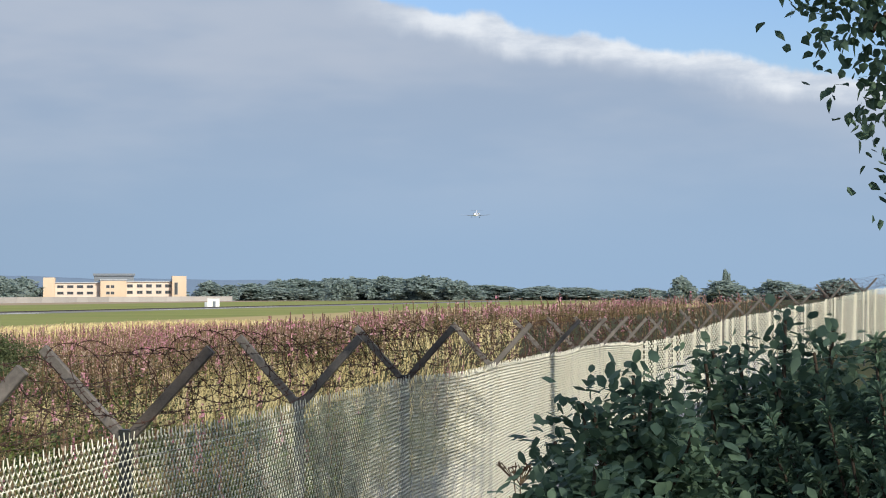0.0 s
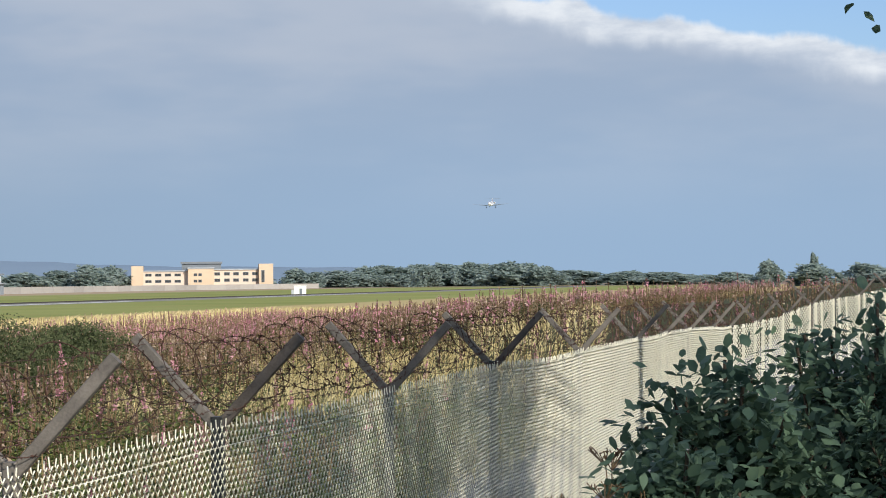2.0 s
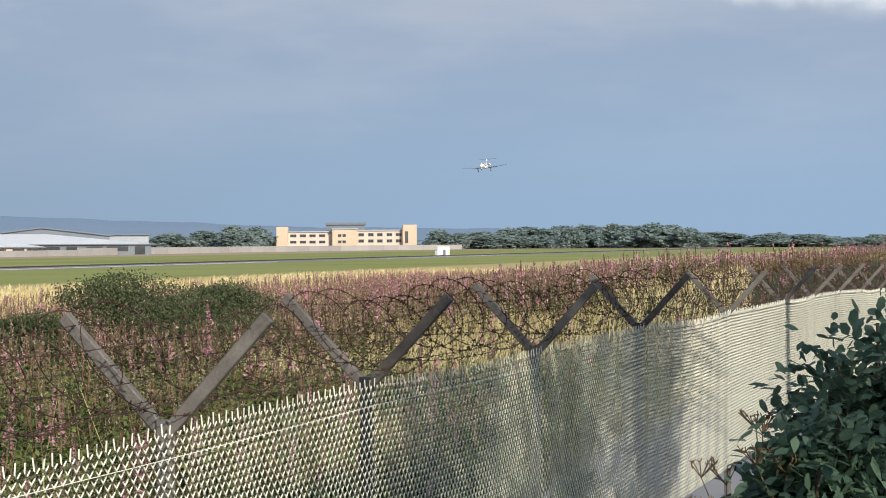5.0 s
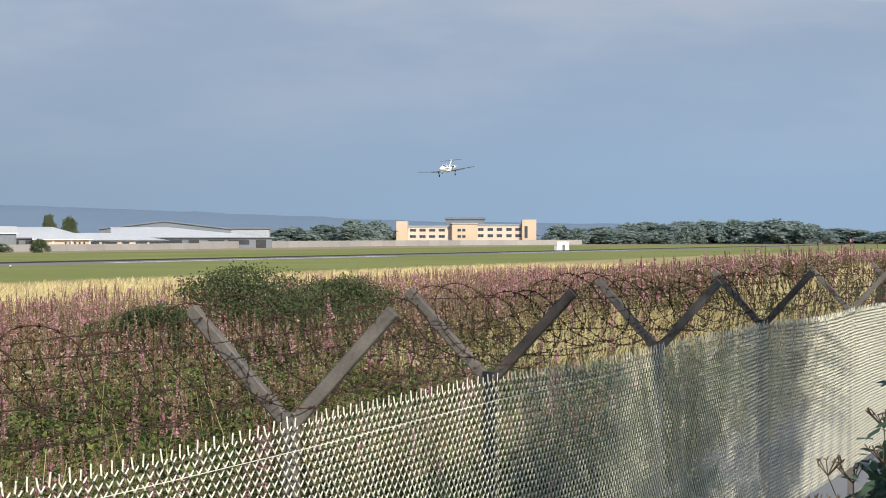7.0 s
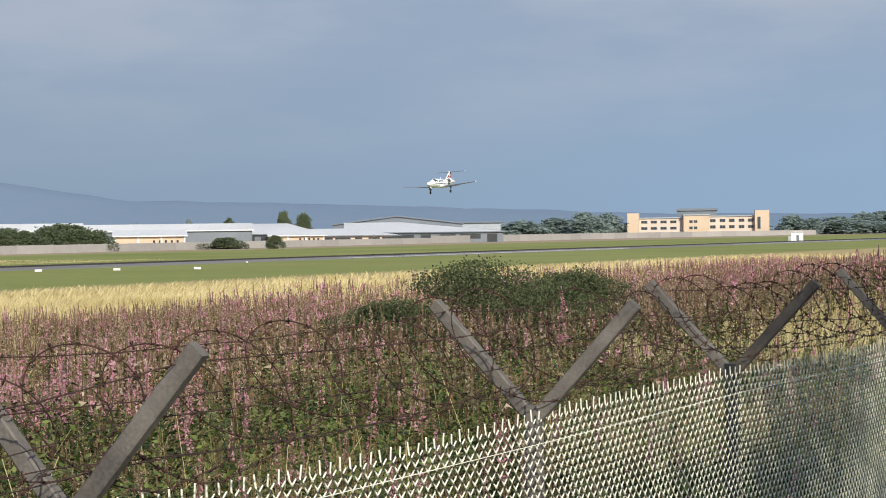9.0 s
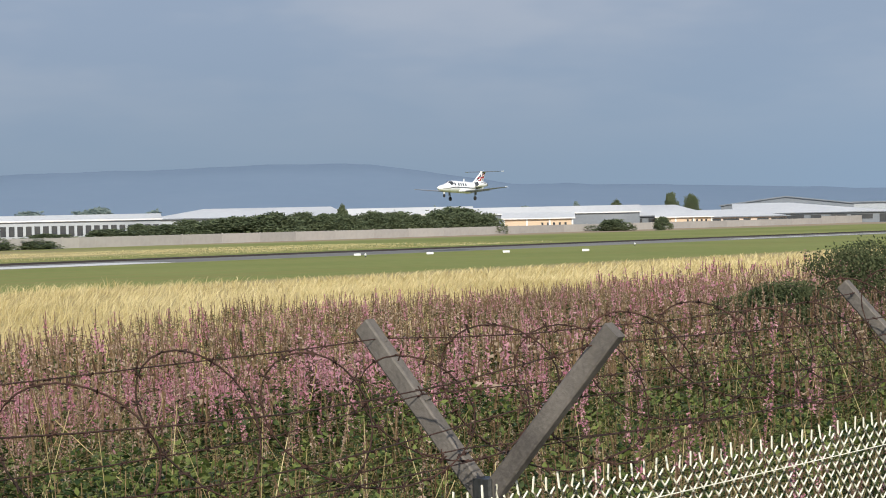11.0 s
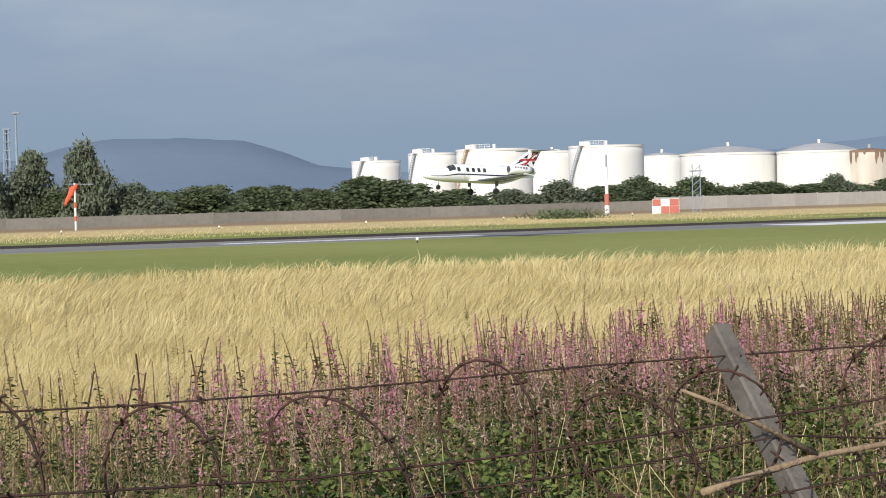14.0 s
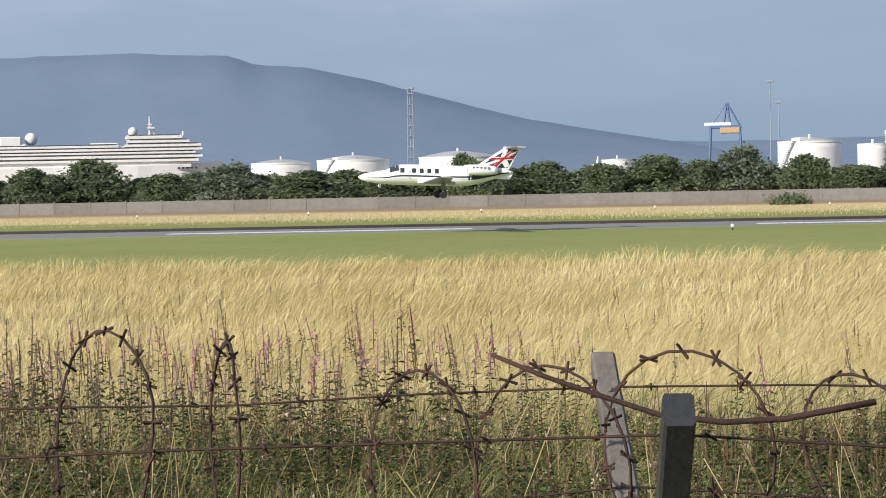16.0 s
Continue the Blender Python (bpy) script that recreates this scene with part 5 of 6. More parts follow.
    fin = part("fin", wing_surface(bmesh.new(), [((root[0][0], 0, .6), 3.0, .22, 1), ((tipz[0][0], 0, 2.3), 1.3, .13, 1)]), PLANEWHITE, ob)

    def flag(poly, material, side, lift):
        bm = bmesh.new()
        vs = []
        for u, v in poly:
            u, v = min(max(u, .06), .97), min(max(v, 0), 1)
            x = (root[0][0] * (1 - v) + tipz[0][0] * v) - u * (3.0 * (1 - v) + 1.3 * v)
            z = .75 + v * (2.22 - .75)
            half = (.11 * (1 - v) + .066 * v) * (1.0 if .1 < u < .6 else .72 if u <= .1 else max(.1, 1.0 - (u - .6) * 2.0))
            vs.append(bm.verts.new((x, side * (half + lift), z)))
        bm.faces.new(vs)
        return part("flag_patch", bm, material, fin)

    for side in (-1, 1):
        def strips(p0, p1, w, material, lift, n=6):
            (u0, v0), (u1, v1) = p0, p1
            du, dv = u1 - u0, v1 - v0
            L = math.hypot(du, dv)
            nu, nv = -dv / L * w, du / L * w
            for k in range(n):
                a, b = k / n, (k + 1) / n
                flag([(u0 + du * a + nu, v0 + dv * a + nv), (u0 + du * b + nu, v0 + dv * b + nv), (u0 + du * b - nu, v0 + dv * b - nv), (u0 + du * a - nu, v0 + dv * a - nv)], material, side, lift)

        for k in range(6):
            u0, u1 = .18 + .13 * k, .18 + .13 * (k + 1)
            for j in range(6):
                flag([(u0, j / 6), (u1, j / 6), (u1, (j + 1) / 6), (u0, (j + 1) / 6)], NAVY, side, .004)
        for p0, p1 in (((.2, .08), (.97, .95)), ((.22, .95), (.97, .05)), ((.08, .5), (.97, .5)), ((.60, .0), (.60, 1.0))):
            strips(p0, p1, .08, PLANEWHITE, .009)
        for p0, p1 in (((.12, .47), (.97, .53)), ((.59, .0), (.61, 1.0))):
            strips(p0, p1, .06, REDPAINT, .014)
        for p0, p1 in (((.38, .1), (.64, .42)), ((.97, .92), (.72, .6))):
            strips(p0, p1, .022, REDPAINT, .014, 3)
    part("tail_cap", boxes(((mid - 12.8, -.12, 2.28), (mid - 11.4, .12, 2.42)), bevel=.05), PLANEWHITE, fin)
    part("ventral_fairing", wing_surface(bmesh.new(), [((mid - 8.7, 0, -.15), 3.3, .2, 1), ((mid - 9.9, 0, .45), 2.4, .2, 1)]), PLANEWHITE, ob)
    leg = part("nose_gear", tube(bmesh.new(), [(mid - 1.75, 0, -.6), (mid - 1.7, 0, -1.2)], .05, 8), PLANEWHITE, ob)
    bm = bmesh.new()
    loft(bm, [[Vector((mid - 1.7 + r * math.cos(a), y, -1.25 + r * math.sin(a))) for a in [k * math.tau / 16 for k in range(16)]] for y, r in ((-.08, .15), (-.06, .21), (.06, .21), (.08, .15))])
    part("wheel", bm, RUBBER, leg)
    part("landing_light", boxes(((mid - 1.66, -.12, -1.0), (mid - 1.56, .12, -.8)), bevel=.03), MARKING, leg)
    part("aerial", boxes(((mid - 7.0, -.015, .8), (mid - 6.75, .015, 1.18)), bevel=.01), PLANEWHITE, body)
    part("aerial", boxes(((mid - 10.3, -.015, 1.05), (mid - 10.1, .015, 1.2)), bevel=.01), PLANEGREY, body)
    return ob


airplane = jet()


stick([(-2.95, 1.86, 3.845), (-2.95, 1.914, 3.857), (-2.95, 2.069, 3.884), (-2.95, 2.256, 3.897), (-2.95, 2.408, 3.911), (-2.95, 2.53, 3.919), (-2.95, 2.648, 3.919)], 0.0062, 0.0028, "pale broken branch lying across the barbed wire")
stick([(-2.95, 1.832, 3.999), (-2.95, 1.90, 3.972), (-2.95, 1.967, 3.939), (-2.95, 2.069, 3.886)], 0.0026, 0.005, "pale forked twig caught in the barbed wire")
stick([(-2.95, 2.178, 3.922), (-2.94, 2.27, 3.945), (-2.93, 2.327, 3.969), (-2.9, 2.375, 4.012)], 0.0026, 0.002, "thin pale twig leaning on the fence arm")
stick([(-2.93, 2.36, 4.008), (-2.93, 2.44, 4.016), (-2.95, 2.515, 4.041)], 0.003, 0.002, "thin dry twig caught in the barbed wire")
stick([(-2.95, 2.43, 3.905), (-2.95, 2.50, 3.89), (-2.96, 2.60, 3.855)], 0.003, 0.002, "thin dry side twig below the fence arm")
stick([(-2.85, -0.111, 4.091), (-2.85, -0.051, 4.065), (-2.85, 0.015, 4.041), (-2.85, 0.085, 4.017), (-2.85, 0.161, 4.007), (-2.85, 0.233, 4.010), (-2.85, 0.339, 4.029)], 0.0028, 0.0042, "dark brown bent cane resting on the fence arm", RUST)


# ---- vegetation, in arrays ----
def patchwork(name, verts, faces, mats, which):
    """Triangles and their material numbers as one mesh."""
    ob = cloud(name, verts, faces, mats[0])
    for m in mats[1:]:
        ob.data.materials.append(m)
    ob.data.polygons.foreach_set("material_index", np.asarray(which, np.int32))
    return ob


def herb_template(seed, leaves, flowers, pods, blooming, fat=1.0):
    """One willowherb of unit height as triangles: stem, leaves up it, flower spire or seed pods."""
    rs = np.random.RandomState(seed)
    V, M = [], []

    def tri(a, b, c, m):
        V.append((a, b, c))
        M.append(m)

    bend = rs.uniform(-0.06, 0.06, 2)
    axis = lambda h: np.array([bend[0] * h * h, bend[1] * h * h, h])
    w = 0.0042 * fat
    for h0, h1 in ((0, 0.5), (0.5, 0.97)):
        a, b = axis(h0), axis(h1)
        for k in range(2):
            o = np.array([math.cos(k * 1.57), math.sin(k * 1.57), 0]) * w
            tri(a - o, a + o, b, 0)
            tri(a + o, b + o * 0.6, b - o * 0.6, 0)
    for k in range(leaves):
        h = 0.12 + 0.6 * (k + rs.uniform(0, 1)) / leaves
        a = k * 2.4 + rs.uniform(-0.4, 0.4)
        d = np.array([math.cos(a), math.sin(a), rs.uniform(-0.1, 0.55)])
        n = np.array([-math.sin(a), math.cos(a), rs.uniform(-0.3, 0.3)])
        L, W = rs.uniform(0.06, 0.105) * (1.15 - h * 0.6), rs.uniform(0.009, 0.014) * fat
        p = axis(h)
        q = p + d * L * 0.5
        e = p + d * L + np.array([0, 0, -0.025])
        tri(p, q + n * W, e, 1)
        tri(p, e, q - n * W, 1)
    top0 = 0.66 if blooming else 0.55
    for k in range(flowers):
        h = top0 + (1.0 - top0) * rs.uniform(0, 1) ** 0.9
        a = rs.uniform(0, math.tau)
        r = 0.034 * (1.08 - (h - top0) / (1 - top0)) * rs.uniform(0.5, 1.1)
        c = axis(h) + np.array([math.cos(a) * r, math.sin(a) * r, 0])
        s = 0.0125 * fat * rs.uniform(0.7, 1.2) * (1.15 - 0.6 * (h - top0) / (1 - top0))
        u, v = rs.normal(size=3), rs.normal(size=3)
        u /= np.linalg.norm(u)
        v /= np.linalg.norm(v)
        tri(c - u * s, c + u * s, c + v * s * 1.3, 2 if blooming else 3)
    for k in range(pods):
        h = 0.42 + 0.5 * rs.uniform(0, 1)
        a = rs.uniform(0, math.tau)
        p = axis(h)
        e = p + np.array([math.cos(a) * 0.03, math.sin(a) * 0.03, 0.04])
        n = np.array([-math.sin(a), math.cos(a), 0]) * 0.0035 * fat
        tri(p - n, p + n, e, 3)
    return np.array(V), np.array(M)


def scatter(name, templates, places, rs, mats, lean=0.08, first=None, split=0):
    """Copies of triangle templates at places (x, y, z, height), one mesh."""
    Vs, Ms = [], []
    pick = rs.randint(0, len(templates), len(places))
    if first is not None:
        # the first templates stand where their share is high, the others elsewhere
        lead = rs.uniform(0, 1, len(places)) < first
        pick = np.where(lead, rs.randint(0, split, len(places)), rs.randint(split, len(templates), len(places)))
    for k, (V, M) in enumerate(templates):
        P = places[pick == k]
        if not len(P):
            continue
        n = len(P)
        a = rs.uniform(0, math.tau, n)
        c, s = np.cos(a), np.sin(a)
        W = V.reshape(1, -1, 3) * P[:, None, 3:4]
        x = W[..., 0] * c[:, None] - W[..., 1] * s[:, None]
        y = W[..., 0] * s[:, None] + W[..., 1] * c[:, None]
        z = W[..., 2]
        lx, ly = rs.normal(0, lean, n), rs.normal(0, lean, n) - 0.05
        x = x + z * lx[:, None] + P[:, 0:1]
        y = y + z * ly[:, None] + P[:, 1:2]
        Vs.append(np.stack([x, y, z + P[:, 2:3]], -1).reshape(-1, 3))
        Ms.append(np.tile(M, n))
    V = np.concatenate(Vs)
    return patchwork(name, V, np.arange(len(V)).reshape(-1, 3), mats, np.concatenate(Ms))


def value_noise(x, y, s, seed):
    """Smooth random patches between 0 and 1, s metres across."""
    rs = np.random.RandomState(seed)
    g = rs.uniform(0, 1, (64, 64))
    u, v = x / s + 1000.0, y / s + 1000.0
    i, j = np.floor(u).astype(int), np.floor(v).astype(int)
    f, h = u - i, v - j
    f, h = f * f * (3 - 2 * f), h * h * (3 - 2 * h)
    G = lambda a, b: g[a % 64, b % 64]
    return (G(i, j) * (1 - f) + G(i + 1, j) * f) * (1 - h) + (G(i, j + 1) * (1 - f) + G(i + 1, j + 1) * f) * h


def herb_density(x, y):
    """How thick the willowherb stands, 0 to 1: a wide belt along the fence that thins out down the field."""
    bearing = np.degrees(np.arctan2(-x, y))
    outer = np.interp(bearing, [0, 12, 30, 45, 58, 65, 72, 78, 84, 120], [-62, -74, -64, -39, -28, -23, -19, -14, -9, -7.5])
    wide = np.interp(bearing, [0, 48, 60, 120], [10.0, 8.0, 3.5, 3.0])
    d = ramp01(x, outer - wide + 7 * (value_noise(x, y, 4.0, 5) - 0.5), outer + wide)
    d = d * (0.10 + 0.90 * ramp01(x, -11.5, -17.0))
    d = d * np.interp(bearing, [0, 56, 66, 74, 84, 120], [1, 1, 1, 0.8, 0.22, 0.10])
    d = d * (0.30 + 0.70 * ramp01(value_noise(x, y, 2.6, 9), 0.22, 0.55))
    patch = np.exp(-(((x + 30) / 9) ** 2 + ((y + 6) / 5) ** 2)) * 0.42
    return np.clip(np.maximum(d, patch), 0, 1)


def sow(n, d0, d1, b0, b1, rs, power=1.0):
    """Random places between two bearings and distances, thicker near the viewer."""
    b = np.radians(rs.uniform(b0, b1, n))
    u = rs.uniform(0, 1, n)
    d = d0 * (d1 / d0) ** u if power == 1.0 else np.sqrt(d0 ** 2 + u * (d1 ** 2 - d0 ** 2))
    return -np.sin(b) * d, np.cos(b) * d, d


HERB_MATS = [HERB_STEM, HERB_LEAF, HERB_PINK, HERB_SEED]


def willowherb():
    rs = np.random.RandomState(11)
    near = [herb_template(i, 26, 84, 0, True) for i in range(5)] + [herb_template(20 + i, 26, 54, 22, False) for i in range(6)] + [herb_template(40 + i, 34, 8, 4, False) for i in range(3)]
    middle = [herb_template(60 + i, 12, 34, 0, True, 2.0) for i in range(5)] + [herb_template(80 + i, 12, 26, 5, False, 2.0) for i in range(5)]
    far = [herb_template(100 + i, 4, 11, 0, True, 4.6) for i in range(6)] + [herb_template(120 + i, 4, 9, 0, False, 4.6) for i in range(3)]
    for temps, n, d0, d1, b0, b1, label in ((near, 15000, 8.0, 26, 5, 112, "willowherb beside the fence, pink spires gone partly to seed"),
                                            (middle, 30000, 24, 90, -3, 110, "willowherb belt in the field, dusty pink and brown"),
                                            (far, 26000, 58, 240, -3, 32, "distant pink willowherb across the field")):
        x, y, d = sow(n, d0, d1, b0, b1, rs, 2.0 if d0 < 10 else 1.5)
        keep = (rs.uniform(0, 1, n) < 0.8 * herb_density(x, y)) & (x < -3.45) & off_track(x, y)
        x, y, d = x[keep], y[keep], d[keep]
        h = rs.normal(1.25, 0.16, len(x)) * (0.62 + 0.42 * value_noise(x, y, 2.2, 31) + 0.30 * value_noise(x, y, 0.8, 33))
        h = h * (0.78 + 0.22 * ramp01(d, 4, 12))
        P = np.c_[x, y, height(x, y) - 0.03, np.clip(h, 0.6, 1.75)]
        bloom = value_noise(x, y, 3.4 if d0 < 30 else 9.0, 71) + 0.35 * value_noise(x, y, 0.9, 72)
        ob = scatter("willowherb", temps, P, rs, HERB_MATS, first=np.where(bloom > (0.74 if d0 < 50 else 0.5), 0.75, 0.06), split=6 if d0 > 50 else 5)
        tagged(ob, label, "wildflower", kind="stuff")


willowherb()


def blades(name, x, y, h, w, material, label, rs, lean=0.35, wind=(0.10, 0.38)):
    """Grass: a bent two-piece blade for each place."""
    n = len(x)
    z = height(x, y) - 0.02
    a = rs.uniform(0, math.tau, n)
    # blades turn their face roughly to the open side
    ux, uy = np.cos(a), np.sin(a)
    swirl = (value_noise(x, y, 4.5, 77) - 0.5) * 2.4
    lx = (rs.normal(0, lean, n) + wind[0] + 0.4 * swirl) * h
    ly = (rs.normal(0, lean, n) + wind[1] * (1 + swirl)) * h
    base = np.stack([x, y, z], 1)
    side = np.stack([ux * w / 2, uy * w / 2, np.zeros(n)], 1)
    mid = base + np.stack([lx * 0.35, ly * 0.35, h * 0.62], 1)
    tip = base + np.stack([lx, ly, h * 0.97], 1)
    V = np.stack([base - side, base + side, mid + side * 0.9, tip, mid - side * 0.9], 1).reshape(-1, 3)
    k = np.arange(n)[:, None] * 5
    F = np.concatenate([k + [[0, 1, 2]], k + [[0, 2, 4]], k + [[4, 2, 3]]])
    return tagged(cloud(name, V, F, material), label, "grass", kind="stuff")


def dry_grass():
    rs = np.random.RandomState(21)
    n = 520000
    x, y, d = sow(n, 8.0, 150, 8, 112, rs)
    thick = 1 - 0.25 * herb_density(x, y)
    edge = -108 + 6 * (value_noise(x, y, 14, 3) - 0.5)
    keep = (x < -4.2) & off_track(x, y) & (x > edge) & (rs.uniform(0, 1, n) < thick * (0.30 + 0.70 * ramp01(x + 5.0 * ramp01(y, 12, 2), -11.0, -19.0)))
    x, y, d = x[keep], y[keep], d[keep]
    h = (0.30 + 0.30 * value_noise(x, y, 3.5, 8) + 0.45 * value_noise(x, y, 1.1, 18) ** 2) * rs.uniform(0.55, 1.3, len(x))
    blades("dry_grass", x, y, h, np.maximum(0.004, 0.00032 * d), GRASS_DRY, "tall straw-coloured grass bent by the wind", rs, lean=0.5, wind=(0.15, 0.65))
    n = 60000
    x, y = rs.uniform(-272, -212, n), rs.uniform(-110, 330, n)
    keep = rs.uniform(0, 1, n) < ramp01(value_noise(x * 3.0, y * 0.25, 9, 19), 0.3, 0.6)
    x, y = x[keep], y[keep]
    blades("dry_grass", x, y, rs.uniform(0.12, 0.30, len(x)), np.full(len(x), 0.05), GRASS_DRY, "rough dry grass on the verge below the wall", rs)
    n = 60000
    x, y, d = sow(n, 90, 320, 8, 40, rs)
    keep = (x < -20) & (x > -96) & (rs.uniform(0, 1, n) < 1 - 0.8 * herb_density(x, y))
    x, y, d = x[keep], y[keep], d[keep]
    blades("dry_grass", x, y, rs.uniform(0.4, 0.8, len(x)), 0.0006 * d, GRASS_DRY, "far straw-coloured grass along the runway strip", rs)


dry_grass()


def green_growth():
    rs = np.random.RandomState(31)
    # coarse green and yellowing grass along the fence foot
    n = 130000
    x, y, d = sow(n, 7.0, 40, 6, 112, rs)
    keep = (x < -3.3) & off_track(x, y) & (x > -19 - 9 * ramp01(y, 12, 2) - 12 * (value_noise(x, y, 5, 2) - 0.5)) & (rs.uniform(0, 1, n) < 0.35 + 0.65 * value_noise(x, y, 1.6, 14))
    x, y, d = x[keep], y[keep], d[keep]
    h = rs.uniform(0.35, 0.95, len(x)) * (0.75 + 0.4 * value_noise(x, y, 1.2, 6))
    blades("green_grass", x, y, h, np.maximum(0.006, 0.0006 * d), GRASS_GREEN, "rank green grass along the fence foot", rs, lean=0.4)
    # brambles: leaves over low arching canes
    n = 300000
    x, y, d = sow(n, 7.5, 38, 8, 90, rs)
    dens = ramp01(x, -20.0, -14.0) * (0.30 + 0.75 * ramp01(value_noise(x, y, 2.6, 44), 0.3, 0.55)) * ramp01(np.degrees(np.arctan2(-x, y)), 88, 60)
    keep = (x < -3.35) & off_track(x, y) & (rs.uniform(0, 1, n) < dens)
    x, y, d = x[keep], y[keep], d[keep]
    m = len(x)
    top = 0.40 + 0.80 * value_noise(x, y, 1.3, 17)
    z = height(x, y) + top * rs.uniform(0.35, 1.0, m) ** 0.6
    c = np.stack([x, y, z], 1)
    u = rs.normal(size=(m, 3)) * (1, 1, 0.55)
    u /= np.linalg.norm(u, axis=1)[:, None]
    v = np.cross(u, rs.normal(size=(m, 3)) * (0.5, 0.5, 0.2) + (0, 0, 1))
    v /= np.linalg.norm(v, axis=1)[:, None]
    s = rs.uniform(0.022, 0.046, m)[:, None]
    V = np.stack([c - u * s, c + v * s * 0.62, c + u * s * 1.15, c - v * s * 0.62], 1).reshape(-1, 3)
    tagged(cloud("bramble", V, np.arange(m * 4).reshape(-1, 4), LEAF_BRAMBLE), "tangled green bramble leaves below the fence", "bramble", kind="stuff")
    # leafy weeds that do not flower
    n = 26000
    x, y, d = sow(n, 8.0, 34, 12, 112, rs, 1.5)
    dens = ramp01(x, -24, -17) * np.interp(np.degrees(np.arctan2(-x, y)), [0, 80, 90, 120], [1, 1, 0.9, 0.8]) * (0.2 + 0.8 * ramp01(value_noise(x, y, 2.0, 61), 0.25, 0.55))
    keep = (x < -5.5) & off_track(x, y) & (rs.uniform(0, 1, n) < dens)
    x, y = x[keep], y[keep]
    temps = [herb_template(400 + i, 44, 3, 0, False, 1.5) for i in range(6)]
    P = np.c_[x, y, height(x, y) - 0.02, rs.uniform(0.6, 1.15, len(x))]
    tagged(scatter("leafy_weeds", temps, P, rs, HERB_MATS, 0.12), "dark green leafy weeds crowding below the willowherb", "weeds", kind="stuff")
    n = 30000
    x, y, d = sow(n, 20, 95, -2, 84, rs, 1.5)
    keep = (rs.uniform(0, 1, n) < np.maximum(herb_density(x, y), 0.8 * herb_density(x + 6.0, y)) * (0.16 + ramp01(value_noise(x, y, 3.0, 63), 0.45, 0.7))) & off_track(x, y)
    x, y = x[keep], y[keep]
    temps = [herb_template(440 + i, 24, 5, 0, False, 3.0) for i in range(6)]
    P = np.c_[x, y, height(x, y) - 0.02, rs.uniform(0.95, 1.5, len(x))]
    tagged(scatter("leafy_weeds", temps, P, rs, HERB_MATS, 0.12), "tall dark green weeds in clumps among the willowherb", "weeds", kind="stuff")
    # pale dead stems
    n = 500
    x, y, d = sow(n, 8.5, 24, 20, 110, rs)
    keep = x < -3.5
    x, y = x[keep], y[keep]
    paths = []
    for a, b in zip(x, y):
        z0 = float(height(a, b))
        hh = rs.uniform(0.7, 1.45)
        k = rs.normal(0, 0.16, 4)
        paths.append(np.array([(a, b, z0), (a + k[0] * 0.5, b + k[1] * 0.5, z0 + hh * 0.55), (a + k[0] + k[2], b + k[1] + k[3], z0 + hh)]))
    tagged(wires("dead_stems", paths, 0.004, GRASS_DRY, None, 3), "bleached dead stalks standing among the weeds", "dead stems", kind="stuff")
    # dark seed stalks standing in the straw
    n = 700
    x, y, d = sow(n, 14, 85, 22, 110, rs, 1.5)
    keep = (x < -9) & (x > -88)
    x, y = x[keep], y[keep]
    temps = [herb_template(300 + i, 6, 26, 0, False, 2.0) for i in range(4)] + [herb_template(320 + i, 22, 4, 0, False, 2.4) for i in range(3)]
    P = np.c_[x, y, height(x, y), rs.uniform(0.6, 1.05, len(x))]
    tagged(scatter("seed_stalks", temps, P, rs, [HERB_STEM, HERB_LEAF, HERB_STEM, HERB_STEM]), "dark dock and thistle stalks scattered in the straw", "weeds", kind="stuff")


green_growth()


def mound(b, d, r, h, label):
    c = crown_mesh("bramble_mound", int(b * 10), r, h / 2, 30000, 0.032, 40, LEAF_MOUND, 0.1)
    q = polar(b, d)
    c.matrix_basis = pose(q.x, q.y, float(height(q.x, q.y)) - 0.1)
    tagged(c, label, "bush")


mound(24.5, 48, 3.6, 2.75, "dark green bramble mound rising out of the weeds")
mound(22.2, 52, 2.8, 2.3, "low green bramble bush among the willowherb")
mound(27.2, 45, 2.2, 1.9, "small dark bramble clump in the field")


# ---- the viewer's side: tree, bushes and unseen shade trees ----
def leaf_mesh(c, d, n, L, W, fold=0.25):
    """Pointed leaves: centres' base c, direction d, width direction n; four triangles folded along the rib."""
    s = np.cross(d, n)
    m1, m2 = c + d * (L * 0.33)[:, None], c + d * (L * 0.68)[:, None]
    e = c + d * L[:, None] - np.array([0, 0, 1.0]) * (L * 0.18)[:, None]
    up = s * (W * fold)[:, None]
    a1, b1 = m1 + n * W[:, None] + up, m1 - n * W[:, None] + up
    a2, b2 = m2 + n * (W * 0.8)[:, None] + up, m2 - n * (W * 0.8)[:, None] + up
    V = np.stack([c, a1, a2, e, b2, b1], 1).reshape(-1, 3)
    k = np.arange(len(c))[:, None] * 6
    F = np.concatenate([k + [[0, 1, 2, 3]], k + [[0, 3, 4, 5]]])
    return V, F


def random_dirs(rs, n, up=0.0):
    d = rs.normal(size=(n, 3)) + (0, 0, up)
    return d / np.linalg.norm(d, axis=1)[:, None]


